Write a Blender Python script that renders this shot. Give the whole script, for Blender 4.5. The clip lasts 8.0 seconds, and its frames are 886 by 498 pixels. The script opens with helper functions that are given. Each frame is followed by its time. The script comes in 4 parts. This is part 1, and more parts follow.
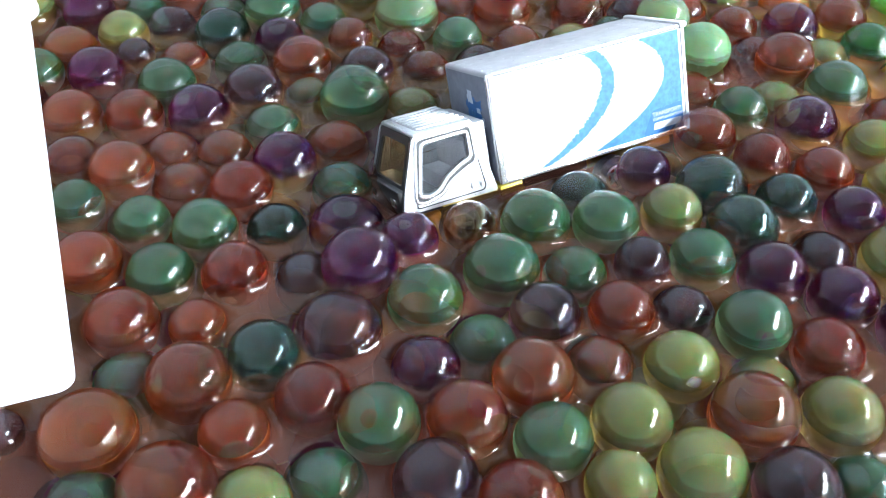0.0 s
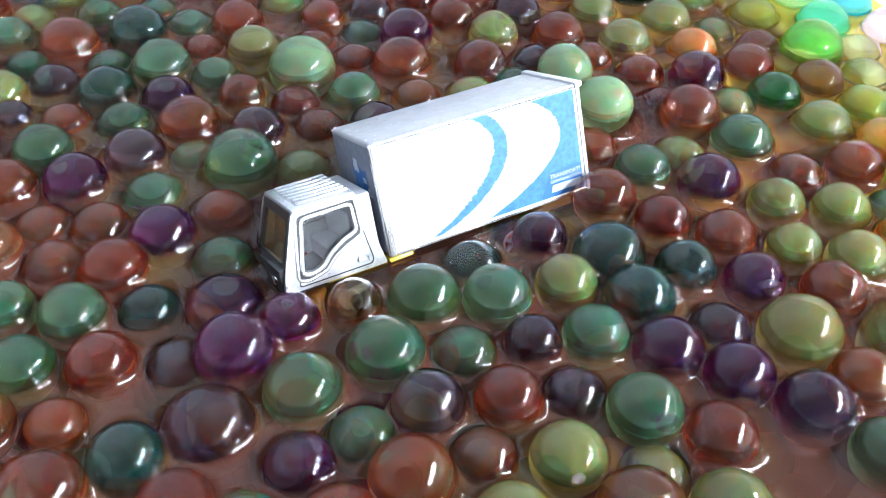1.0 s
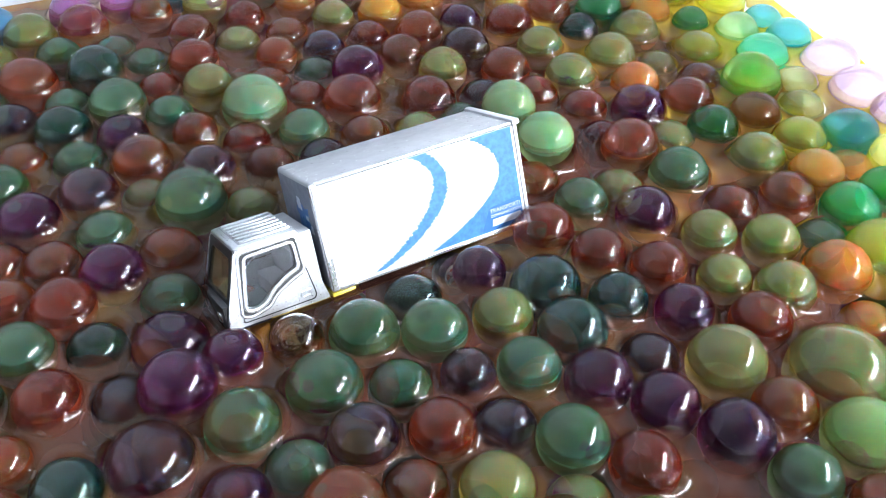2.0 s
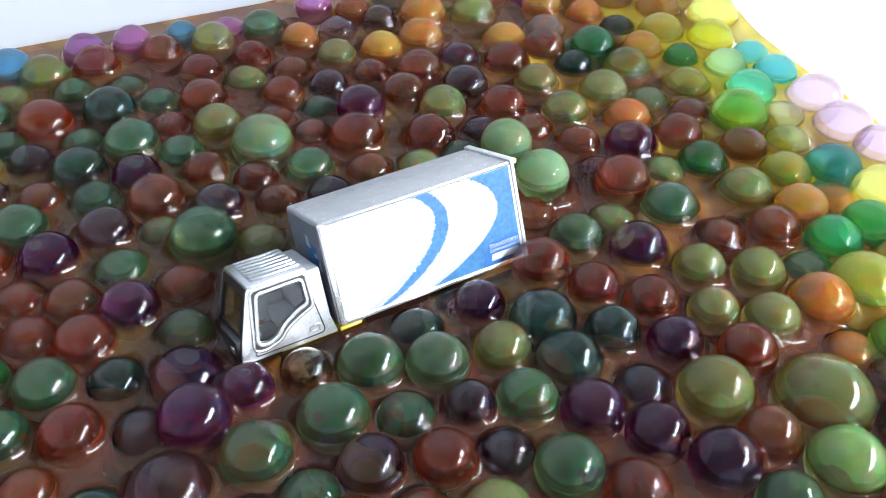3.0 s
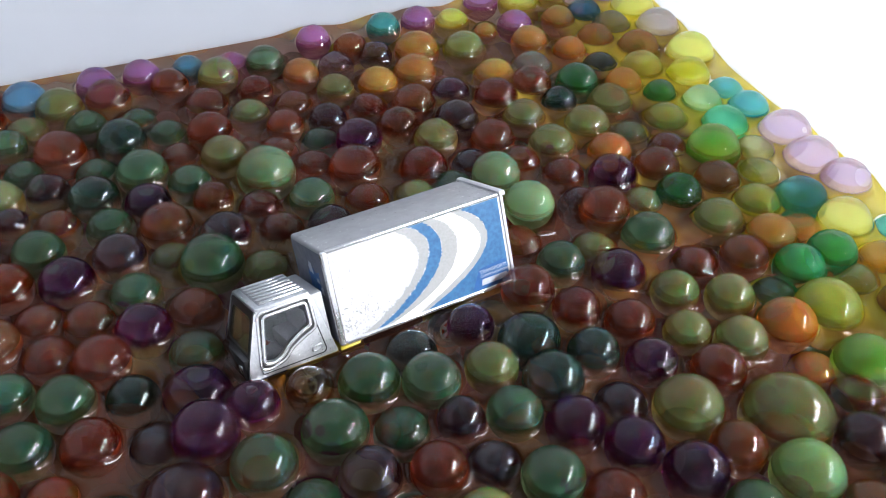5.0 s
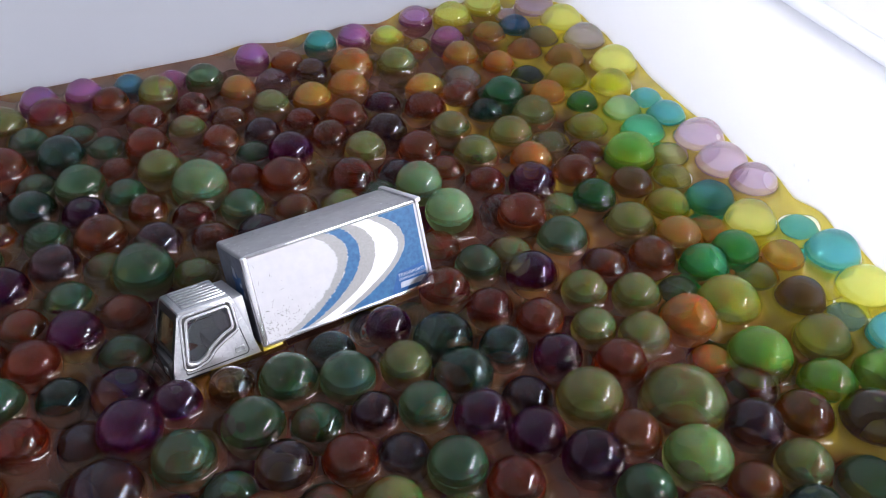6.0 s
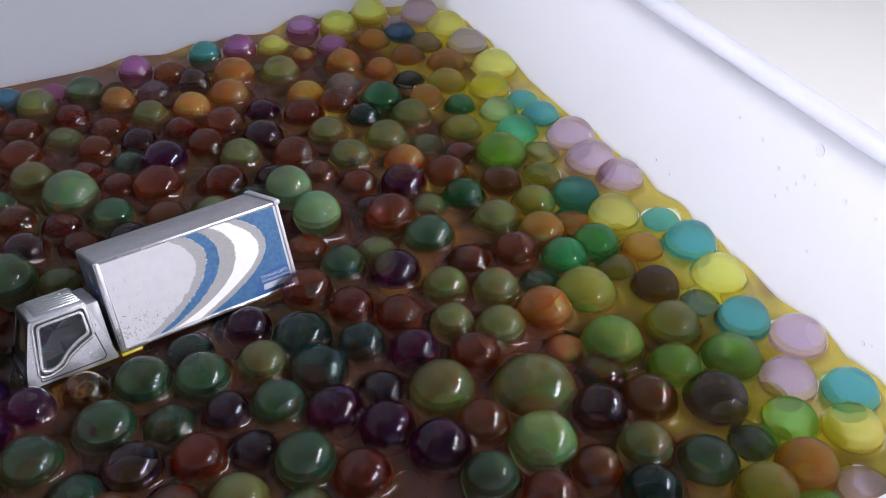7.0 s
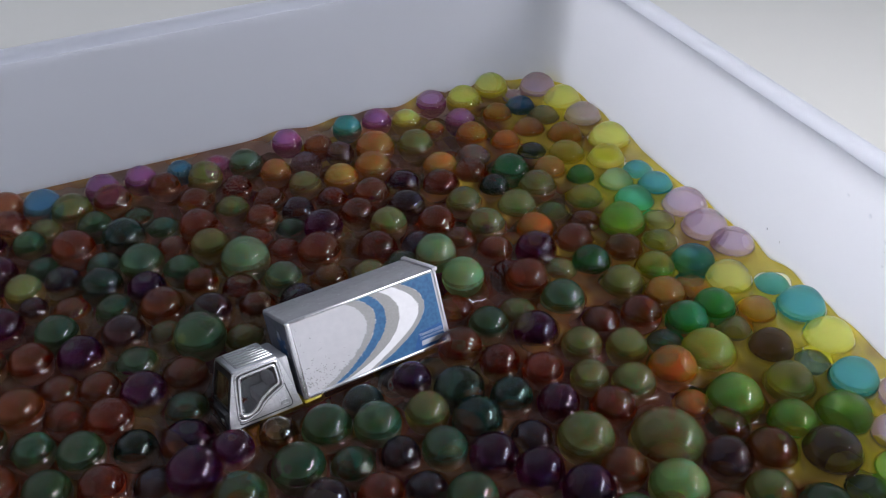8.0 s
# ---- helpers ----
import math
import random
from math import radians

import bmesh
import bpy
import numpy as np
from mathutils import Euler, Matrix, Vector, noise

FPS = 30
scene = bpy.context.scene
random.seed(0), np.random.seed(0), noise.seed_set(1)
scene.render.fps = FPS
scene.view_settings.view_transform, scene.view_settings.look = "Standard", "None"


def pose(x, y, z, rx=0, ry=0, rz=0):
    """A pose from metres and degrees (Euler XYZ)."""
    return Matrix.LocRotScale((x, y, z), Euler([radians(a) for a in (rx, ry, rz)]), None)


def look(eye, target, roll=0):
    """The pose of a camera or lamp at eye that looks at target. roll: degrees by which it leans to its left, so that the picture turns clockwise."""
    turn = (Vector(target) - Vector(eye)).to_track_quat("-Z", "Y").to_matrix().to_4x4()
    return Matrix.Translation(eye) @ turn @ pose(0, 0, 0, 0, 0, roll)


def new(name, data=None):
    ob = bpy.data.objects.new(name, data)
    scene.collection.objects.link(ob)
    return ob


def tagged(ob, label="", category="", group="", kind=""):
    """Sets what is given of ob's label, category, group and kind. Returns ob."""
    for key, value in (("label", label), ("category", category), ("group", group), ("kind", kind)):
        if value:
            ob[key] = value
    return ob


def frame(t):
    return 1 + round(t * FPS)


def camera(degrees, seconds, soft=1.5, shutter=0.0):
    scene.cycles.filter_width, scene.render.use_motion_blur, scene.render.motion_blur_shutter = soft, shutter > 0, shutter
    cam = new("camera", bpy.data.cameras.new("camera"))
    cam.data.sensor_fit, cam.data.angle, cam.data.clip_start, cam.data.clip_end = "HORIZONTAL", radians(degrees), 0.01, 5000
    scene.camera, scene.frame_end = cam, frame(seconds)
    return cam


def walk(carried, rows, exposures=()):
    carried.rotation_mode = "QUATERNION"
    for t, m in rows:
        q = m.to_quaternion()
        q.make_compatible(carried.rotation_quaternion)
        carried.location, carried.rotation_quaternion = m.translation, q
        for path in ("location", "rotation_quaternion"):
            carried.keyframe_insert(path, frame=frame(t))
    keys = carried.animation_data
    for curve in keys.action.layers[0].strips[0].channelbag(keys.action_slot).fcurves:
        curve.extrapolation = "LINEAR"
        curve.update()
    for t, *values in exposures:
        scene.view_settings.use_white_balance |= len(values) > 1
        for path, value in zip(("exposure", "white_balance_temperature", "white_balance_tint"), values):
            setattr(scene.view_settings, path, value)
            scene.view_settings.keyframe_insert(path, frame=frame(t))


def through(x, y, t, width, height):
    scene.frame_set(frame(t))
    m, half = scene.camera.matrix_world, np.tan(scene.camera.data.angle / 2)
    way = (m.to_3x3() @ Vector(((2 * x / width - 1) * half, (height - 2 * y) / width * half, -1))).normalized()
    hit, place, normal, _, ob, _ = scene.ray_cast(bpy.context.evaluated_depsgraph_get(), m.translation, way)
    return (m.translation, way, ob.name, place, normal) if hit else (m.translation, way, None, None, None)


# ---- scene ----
cam = camera(49.38, 8.0, soft=0.6, shutter=0.1)
PATH = [
    (0, (0.05075, 0.06074, 0.12852), (0.03559, 0.20307, -0.01116), 0.25),
    (0.5, (0.05557, 0.06869, 0.13014), (0.04348, 0.21187, -0.00898), 0.60),
    (1, (0.06470, 0.07880, 0.13253), (0.05689, 0.22241, -0.00644), 1.02),
    (1.5, (0.07014, 0.08048, 0.13533), (0.06384, 0.22501, -0.00276), 1.21),
    (2, (0.07544, 0.07777, 0.14000), (0.06915, 0.22358, 0.00325), 0.78),
    (3.5, (0.07415, 0.07301, 0.15418), (0.06786, 0.22127, 0.02010), 0.40),
    (4, (0.07291, 0.07217, 0.15633), (0.06721, 0.22091, 0.02275), 0.62),
    (5.5, (0.07783, 0.05663, 0.16582), (0.07465, 0.20808, 0.03524), 1.36),
    (6, (0.09171, 0.05161, 0.16881), (0.09074, 0.20427, 0.03961), 0.99),
    (6.5, (0.10465, 0.04685, 0.17306), (0.10631, 0.20060, 0.04516), 0.76),
    (7, (0.11858, 0.04534, 0.16834), (0.12553, 0.20005, 0.04179), 1.07),
    (7.5, (0.11421, 0.03681, 0.18129), (0.11551, 0.19477, 0.05863), -0.25),
    (8, (0.09514, 0.02365, 0.19769), (0.08896, 0.18261, 0.07646), -1.54),
]
# the exposure closes down as the bright tub comes into view
EXPOSURES = [(0.0, 1.33, 6050, 4), (1.0, 1.34, 6050, 7), (2.0, 1.12, 6150, 7), (3.5, 0.74, 6400, 6), (4.5, 0.44, 6500, 9), (5.5, 0.12, 6500, 11), (6.5, -0.33, 6500, 20), (7.2, -0.6, 6500, 18), (8.0, -0.8, 6500, 14)]
walk(cam, [(t, look(eye, target, roll)) for t, eye, target, roll in PATH], EXPOSURES)

# ---- light ----
world = bpy.data.worlds.new("sky")
scene.world = world
world.use_nodes = True
wt = world.node_tree
sky = wt.nodes.new("ShaderNodeTexSky")
sky.sky_type, sky.sun_disc, sky.sun_elevation, sky.sun_rotation = "NISHITA", False, radians(35), radians(110)
wt.links.new(sky.outputs[0], wt.nodes["Background"].inputs[0])
wt.nodes["Background"].inputs[1].default_value = 0.12

ROOM_E, ROOM_W, ROOM_S, ROOM_N, FLOOR_Z, CEIL_Z = 0.62, -2.0, -2.2, 2.3, -0.0425, 1.5
WIN_Y0, WIN_Y1, WIN_Z0, WIN_Z1 = -0.27, 0.44, 0.27, 0.47
SKY_X0, SKY_X1, SKY_Y0, SKY_Y1 = -1.9, 0.55, 0.16, 2.2
lamp = bpy.data.lights.new("window_daylight", "AREA")
lamp.shape, lamp.size, lamp.size_y, lamp.energy, lamp.color = "RECTANGLE", WIN_Y1 - WIN_Y0, WIN_Z1 - WIN_Z0, 23.5, (0.91, 0.94, 1.0)
new("window_daylight", lamp).matrix_world = look((ROOM_E + 0.05, (WIN_Y0 + WIN_Y1) / 2, (WIN_Z0 + WIN_Z1) / 2), (0.0, (WIN_Y0 + WIN_Y1) / 2, (WIN_Z0 + WIN_Z1) / 2 - 0.2))

# unseen skylight, assumed and added for the broad pale sheen on the beads
lamp = bpy.data.lights.new("assumed_skylight", "AREA")
lamp.shape, lamp.size, lamp.size_y, lamp.energy, lamp.color = "RECTANGLE", SKY_X1 - SKY_X0, SKY_Y1 - SKY_Y0, 14.5, (0.88, 0.93, 1.0)
new("assumed_skylight", lamp).matrix_world = Matrix.Translation(((SKY_X0 + SKY_X1) / 2, (SKY_Y0 + SKY_Y1) / 2, CEIL_Z + 0.06))


# fill lamp added in the unseen north wall, for sheen on the domes
NORTH_X0, NORTH_X1, FILL_Z0, FILL_Z1 = -1.7, 0.5, 0.80, 1.40
lamp = bpy.data.lights.new("north_fill", "AREA")
lamp.shape, lamp.size, lamp.size_y, lamp.energy, lamp.color = "RECTANGLE", NORTH_X1 - NORTH_X0, FILL_Z1 - FILL_Z0, 2.0, (0.88, 0.93, 1.0)
new("north_fill", lamp).matrix_world = look(((NORTH_X0 + NORTH_X1) / 2, ROOM_N + 0.05, (FILL_Z0 + FILL_Z1) / 2), ((NORTH_X0 + NORTH_X1) / 2, 0, (FILL_Z0 + FILL_Z1) / 2))

# a second added fill lamp, in the unseen west wall
SIDE_Y0, SIDE_Y1 = -0.3, 2.2
lamp = bpy.data.lights.new("west_fill", "AREA")
lamp.shape, lamp.size, lamp.size_y, lamp.energy, lamp.color = "RECTANGLE", SIDE_Y1 - SIDE_Y0, FILL_Z1 - FILL_Z0, 2.2, (0.88, 0.93, 1.0)
new("west_fill", lamp).matrix_world = look((ROOM_W - 0.05, (SIDE_Y0 + SIDE_Y1) / 2, (FILL_Z0 + FILL_Z1) / 2), (0, (SIDE_Y0 + SIDE_Y1) / 2, (FILL_Z0 + FILL_Z1) / 2))


# ---- materials ----
def material(name, base, rough=0.5, metal=0.0, noise_size=0.0, noise_mix=0.0, second=None, bump=0.0, bump_size=0.0, vary=0.0, rough_vary=0.0, **more):
    """A Principled material; noise_size is the blotch size in metres."""
    m = bpy.data.materials.new(name)
    m.use_nodes = True
    nt = m.node_tree
    b = nt.nodes["Principled BSDF"]
    b.inputs["Base Color"].default_value = (*base, 1)
    b.inputs["Roughness"].default_value = rough
    b.inputs["Metallic"].default_value = metal
    for key, value in more.items():
        b.inputs[key.replace("_", " ").title().replace("Ior", "IOR")].default_value = value
    geo = nt.nodes.new("ShaderNodeTexCoord")
    colour = None
    if noise_size:
        tex = nt.nodes.new("ShaderNodeTexNoise")
        tex.inputs["Scale"].default_value = 1.0 / noise_size
        tex.inputs["Detail"].default_value = 6.0
        nt.links.new(geo.outputs["Object"], tex.inputs["Vector"])
        ramp = nt.nodes.new("ShaderNodeMapRange")
        ramp.inputs["From Min"].default_value, ramp.inputs["From Max"].default_value = 0.35, 0.7
        ramp.inputs["To Max"].default_value = noise_mix
        nt.links.new(tex.outputs["Fac"], ramp.inputs["Value"])
        mix = nt.nodes.new("ShaderNodeMix")
        mix.data_type = "RGBA"
        mix.inputs["A"].default_value = (*base, 1)
        mix.inputs["B"].default_value = (*(second or [c * 0.6 for c in base]), 1)
        nt.links.new(ramp.outputs["Result"], mix.inputs["Factor"])
        colour = mix.outputs["Result"]
        if rough_vary:
            rr = nt.nodes.new("ShaderNodeMapRange")
            rr.inputs["To Min"].default_value, rr.inputs["To Max"].default_value = rough - rough_vary, rough + rough_vary
            nt.links.new(tex.outputs["Fac"], rr.inputs["Value"])
            nt.links.new(rr.outputs["Result"], b.inputs["Roughness"])
    if vary:
        info = nt.nodes.new("ShaderNodeObjectInfo")
        hsv = nt.nodes.new("ShaderNodeHueSaturation")
        span = nt.nodes.new("ShaderNodeMapRange")
        span.inputs["To Min"].default_value, span.inputs["To Max"].default_value = 1 - vary, 1 + vary
        hue = nt.nodes.new("ShaderNodeMapRange")
        hue.inputs["To Min"].default_value, hue.inputs["To Max"].default_value = 0.5 - vary * 0.06, 0.5 + vary * 0.06
        nt.links.new(info.outputs["Random"], span.inputs["Value"])
        nt.links.new(info.outputs["Random"], hue.inputs["Value"])
        nt.links.new(span.outputs["Result"], hsv.inputs["Value"])
        nt.links.new(hue.outputs["Result"], hsv.inputs["Hue"])
        if colour:
            nt.links.new(colour, hsv.inputs["Color"])
        else:
            hsv.inputs["Color"].default_value = (*base, 1)
        colour = hsv.outputs["Color"]
    if colour:
        nt.links.new(colour, b.inputs["Base Color"])
    if bump:
        tex2 = nt.nodes.new("ShaderNodeTexNoise")
        tex2.inputs["Scale"].default_value = 1.0 / bump_size
        tex2.inputs["Detail"].default_value = 4.0
        nt.links.new(geo.outputs["Object"], tex2.inputs["Vector"])
        bn = nt.nodes.new("ShaderNodeBump")
        bn.inputs["Strength"].default_value, bn.inputs["Distance"].default_value = 1.0, bump
        nt.links.new(tex2.outputs["Fac"], bn.inputs["Height"])
        nt.links.new(bn.outputs["Normal"], b.inputs["Normal"])
    return m


tub_plastic = material("tub_plastic", (0.50, 0.505, 0.54), 0.38, noise_size=0.05, noise_mix=0.25, second=(0.46, 0.465, 0.50), bump=0.00008, bump_size=0.004, rough_vary=0.08)
def let_light_through(m, share, colour=(0.93, 0.94, 0.97)):
    """Mixes a translucent share into a material, for thin white plastic and for gel."""
    nt = m.node_tree
    b, out = nt.nodes["Principled BSDF"], nt.nodes["Material Output"]
    thin = nt.nodes.new("ShaderNodeBsdfTranslucent")
    thin.inputs["Color"].default_value = (*colour, 1)
    mix = nt.nodes.new("ShaderNodeMixShader")
    mix.inputs["Fac"].default_value = share
    nt.links.new(b.outputs[0], mix.inputs[1])
    nt.links.new(thin.outputs[0], mix.inputs[2])
    nt.links.new(mix.outputs[0], out.inputs["Surface"])


def see_through(m, share, colour):
    """Lets a share of the light pass straight on, tinted: gel in water bends it hardly at all."""
    nt = m.node_tree
    out = nt.nodes["Material Output"]
    clear, mix = nt.nodes.new("ShaderNodeBsdfTransparent"), nt.nodes.new("ShaderNodeMixShader")
    clear.inputs["Color"].default_value = (*colour, 1)
    mix.inputs["Fac"].default_value = share
    nt.links.new(out.inputs["Surface"].links[0].from_socket, mix.inputs[1])
    nt.links.new(clear.outputs[0], mix.inputs[2])
    nt.links.new(mix.outputs[0], out.inputs["Surface"])


let_light_through(tub_plastic, 0.78)
rim_plastic = material("rim_plastic", (0.50, 0.52, 0.58), 0.38, noise_size=0.05, noise_mix=0.25, second=(0.45, 0.47, 0.53), bump=0.00008, bump_size=0.004, rough_vary=0.08)
let_light_through(rim_plastic, 0.95)
cream_floor = material("cream_floor", (0.78, 0.77, 0.72), 0.45, noise_size=0.3, noise_mix=0.4, second=(0.70, 0.69, 0.64))
room_paint = material("room_paint", (0.68, 0.67, 0.66), 0.8, noise_size=0.8, noise_mix=0.4, second=(0.62, 0.61, 0.59))
# dark paint that puts shade on the unseen side of the room
shade_paint = material("shade_paint", (0.24, 0.22, 0.21), 0.8, noise_size=0.8, noise_mix=0.4, second=(0.19, 0.18, 0.17))
ceiling_paint = material("ceiling_paint", (0.8, 0.8, 0.8), 0.9, noise_size=0.6, noise_mix=0.3)
frame_paint = material("frame_paint", (0.7, 0.7, 0.7), 0.4, noise_size=0.1, noise_mix=0.3)
water_mat = material("murky_water", (0.66, 0.47, 0.36), 0.0, transmission_weight=1.0, ior=1.33)


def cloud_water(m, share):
    """Murk in drifting blotches: russet dye in the open tub, the wall's olive-yellow glow painted in beside it."""
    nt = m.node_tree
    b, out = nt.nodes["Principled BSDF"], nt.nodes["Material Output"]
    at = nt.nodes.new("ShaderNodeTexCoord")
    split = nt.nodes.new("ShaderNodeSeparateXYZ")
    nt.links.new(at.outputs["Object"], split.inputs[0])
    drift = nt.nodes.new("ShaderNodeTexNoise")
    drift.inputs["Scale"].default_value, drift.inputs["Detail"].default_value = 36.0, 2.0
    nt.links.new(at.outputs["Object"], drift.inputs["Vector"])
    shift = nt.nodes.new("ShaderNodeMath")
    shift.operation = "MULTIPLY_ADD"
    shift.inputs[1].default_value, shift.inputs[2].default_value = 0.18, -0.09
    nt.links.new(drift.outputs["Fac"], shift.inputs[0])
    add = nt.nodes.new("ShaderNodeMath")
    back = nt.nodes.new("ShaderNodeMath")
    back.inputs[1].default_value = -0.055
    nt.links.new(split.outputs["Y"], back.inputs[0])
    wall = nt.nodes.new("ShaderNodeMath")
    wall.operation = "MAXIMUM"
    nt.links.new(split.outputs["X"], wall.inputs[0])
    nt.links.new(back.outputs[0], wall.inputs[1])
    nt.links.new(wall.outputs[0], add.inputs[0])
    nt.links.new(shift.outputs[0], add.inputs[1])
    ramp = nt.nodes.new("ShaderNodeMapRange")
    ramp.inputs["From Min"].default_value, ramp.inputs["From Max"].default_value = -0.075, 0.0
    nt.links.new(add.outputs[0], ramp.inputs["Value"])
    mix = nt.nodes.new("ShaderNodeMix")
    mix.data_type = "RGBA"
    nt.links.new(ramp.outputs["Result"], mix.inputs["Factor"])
    # orange, then yellow towards the wall: its glow painted into the murk
    wall_glow = nt.nodes.new("ShaderNodeValToRGB")
    wall_glow.color_ramp.elements[0].position, wall_glow.color_ramp.elements[0].color = 0.2, (0.50, 0.17, 0.035, 1)
    wall_glow.color_ramp.elements[1].position, wall_glow.color_ramp.elements[1].color = 0.75, (0.86, 0.68, 0.08, 1)
    nt.links.new(ramp.outputs["Result"], wall_glow.inputs["Fac"])
    nt.links.new(wall_glow.outputs["Color"], mix.inputs["B"])
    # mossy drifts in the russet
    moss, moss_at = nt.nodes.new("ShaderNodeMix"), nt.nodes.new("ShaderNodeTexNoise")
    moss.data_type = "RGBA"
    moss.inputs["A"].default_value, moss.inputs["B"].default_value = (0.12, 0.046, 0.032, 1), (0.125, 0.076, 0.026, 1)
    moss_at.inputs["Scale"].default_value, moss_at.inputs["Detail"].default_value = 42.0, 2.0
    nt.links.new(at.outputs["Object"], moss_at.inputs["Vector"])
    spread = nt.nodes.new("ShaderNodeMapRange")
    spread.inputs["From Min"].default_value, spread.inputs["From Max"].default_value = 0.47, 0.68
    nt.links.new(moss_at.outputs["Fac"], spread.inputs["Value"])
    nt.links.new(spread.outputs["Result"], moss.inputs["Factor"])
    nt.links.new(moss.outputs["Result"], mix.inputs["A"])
    dull, thin = nt.nodes.new("ShaderNodeBsdfPrincipled"), nt.nodes.new("ShaderNodeBsdfTranslucent")
    dull.inputs["Roughness"].default_value, dull.inputs["IOR"].default_value = 0.0, 1.33
    cloud, both = nt.nodes.new("ShaderNodeMixShader"), nt.nodes.new("ShaderNodeMixShader")
    nt.links.new(mix.outputs["Result"], dull.inputs["Base Color"])
    nt.links.new(mix.outputs["Result"], thin.inputs["Color"])
    cloud.inputs["Fac"].default_value = 0.55
    # the murk thickens with the depth of water over the beads
    deep_at = nt.nodes.new("ShaderNodeAttribute")
    deep_at.attribute_name = "depth"
    murk = nt.nodes.new("ShaderNodeMapRange")
    murk.interpolation_type = "SMOOTHSTEP"
    murk.inputs["From Max"].default_value, murk.inputs["To Max"].default_value = 4.5, share
    nt.links.new(deep_at.outputs["Fac"], murk.inputs["Value"])
    # the painted glow covers more of the water towards the wall
    thick = nt.nodes.new("ShaderNodeMapRange")
    thick.inputs["To Min"].default_value, thick.inputs["To Max"].default_value = 1.0, 1.5
    nt.links.new(ramp.outputs["Result"], thick.inputs["Value"])
    cover = nt.nodes.new("ShaderNodeMath")
    cover.operation = "MULTIPLY"
    nt.links.new(murk.outputs["Result"], cover.inputs[0])
    nt.links.new(thick.outputs["Result"], cover.inputs[1])
    nt.links.new(cover.outputs[0], both.inputs["Fac"])
    # and a paler water tint along the wall adds to the painted glow
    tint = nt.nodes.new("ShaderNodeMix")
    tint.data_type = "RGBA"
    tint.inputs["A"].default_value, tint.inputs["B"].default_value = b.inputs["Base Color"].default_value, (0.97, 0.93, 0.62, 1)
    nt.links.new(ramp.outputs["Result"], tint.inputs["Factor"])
    clear, gloss, skin, fresnel = nt.nodes.new("ShaderNodeBsdfTransparent"), nt.nodes.new("ShaderNodeBsdfGlossy"), nt.nodes.new("ShaderNodeMixShader"), nt.nodes.new("ShaderNodeFresnel")
    gloss.inputs["Roughness"].default_value, fresnel.inputs["IOR"].default_value = 0.0, 1.33
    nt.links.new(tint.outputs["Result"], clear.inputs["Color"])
    nt.links.new(fresnel.outputs[0], skin.inputs["Fac"])
    nt.links.new(clear.outputs[0], skin.inputs[1])
    nt.links.new(gloss.outputs[0], skin.inputs[2])
    nt.links.new(dull.outputs[0], cloud.inputs[1])
    nt.links.new(thin.outputs[0], cloud.inputs[2])
    nt.links.new(skin.outputs[0], both.inputs[1])
    nt.links.new(cloud.outputs[0], both.inputs[2])
    nt.links.new(both.outputs[0], out.inputs["Surface"])


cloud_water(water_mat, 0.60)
silver_paint = material("silver_paint", (0.60, 0.61, 0.63), 0.3, metal=0.9, noise_size=0.0006, noise_mix=0.55, second=(0.30, 0.31, 0.33), rough_vary=0.1, bump=0.000015, bump_size=0.0004)
silver_trim = material("silver_trim", (0.80, 0.80, 0.82), 0.2, metal=0.85, noise_size=0.001, noise_mix=0.2, second=(0.6, 0.6, 0.62), rough_vary=0.08)
grey_paint = material("grey_paint", (0.31, 0.315, 0.33), 0.42, metal=0.25, noise_size=0.003, noise_mix=0.5, second=(0.25, 0.255, 0.265), rough_vary=0.1, bump=0.00002, bump_size=0.0007)
front_paint = material("front_paint", (0.13, 0.14, 0.175), 0.45, noise_size=0.002, noise_mix=0.5, second=(0.09, 0.10, 0.13), rough_vary=0.1)
white_paint = material("white_paint", (0.46, 0.46, 0.48), 0.45, metal=0.1, noise_size=0.0025, noise_mix=0.45, second=(0.40, 0.40, 0.43), rough_vary=0.12)
bright_white = material("bright_white", (0.74, 0.74, 0.76), 0.25, noise_size=0.002, noise_mix=0.4, second=(0.62, 0.62, 0.64))
blue_print = material("blue_print", (0.018, 0.086, 0.197), 0.35, noise_size=0.0012, noise_mix=0.6, second=(0.045, 0.16, 0.31))
grey_print = material("grey_print", (0.255, 0.255, 0.25), 0.4, noise_size=0.0005, noise_mix=0.5, second=(0.33, 0.33, 0.33))
navy_print = material("navy_print", (0.012, 0.085, 0.25), 0.4, noise_size=0.002, noise_mix=0.4)
white_print = material("white_print", (0.42, 0.45, 0.52), 0.4, noise_size=0.0008, noise_mix=0.5)
yellow_plastic = material("yellow_plastic", (0.42, 0.33, 0.025), 0.4, noise_size=0.004, noise_mix=0.5, second=(0.4, 0.3, 0.02))
brass_plastic = material("brass_plastic", (0.32, 0.22, 0.04), 0.45, noise_size=0.002, noise_mix=0.6, second=(0.14, 0.10, 0.03))
black_plastic = material("black_plastic", (0.012, 0.012, 0.013), 0.35, noise_size=0.003, noise_mix=0.5, second=(0.03, 0.03, 0.03))
seat_plastic = material("seat_plastic", (0.42, 0.45, 0.50), 0.45, noise_size=0.003, noise_mix=0.5)
chrome = material("chrome", (0.7, 0.7, 0.68), 0.15, metal=1.0, noise_size=0.003, noise_mix=0.3)
drop_water = material("drop_water", (0.97, 0.98, 1.0), 0.0, transmission_weight=1.0, ior=1.33)
amber_glass = material("amber_glass", (0.55, 0.40, 0.20), 0.03, transmission_weight=0.9, ior=1.45, noise_size=0.004, noise_mix=0.5, second=(0.35, 0.24, 0.12), rough_vary=0.03)
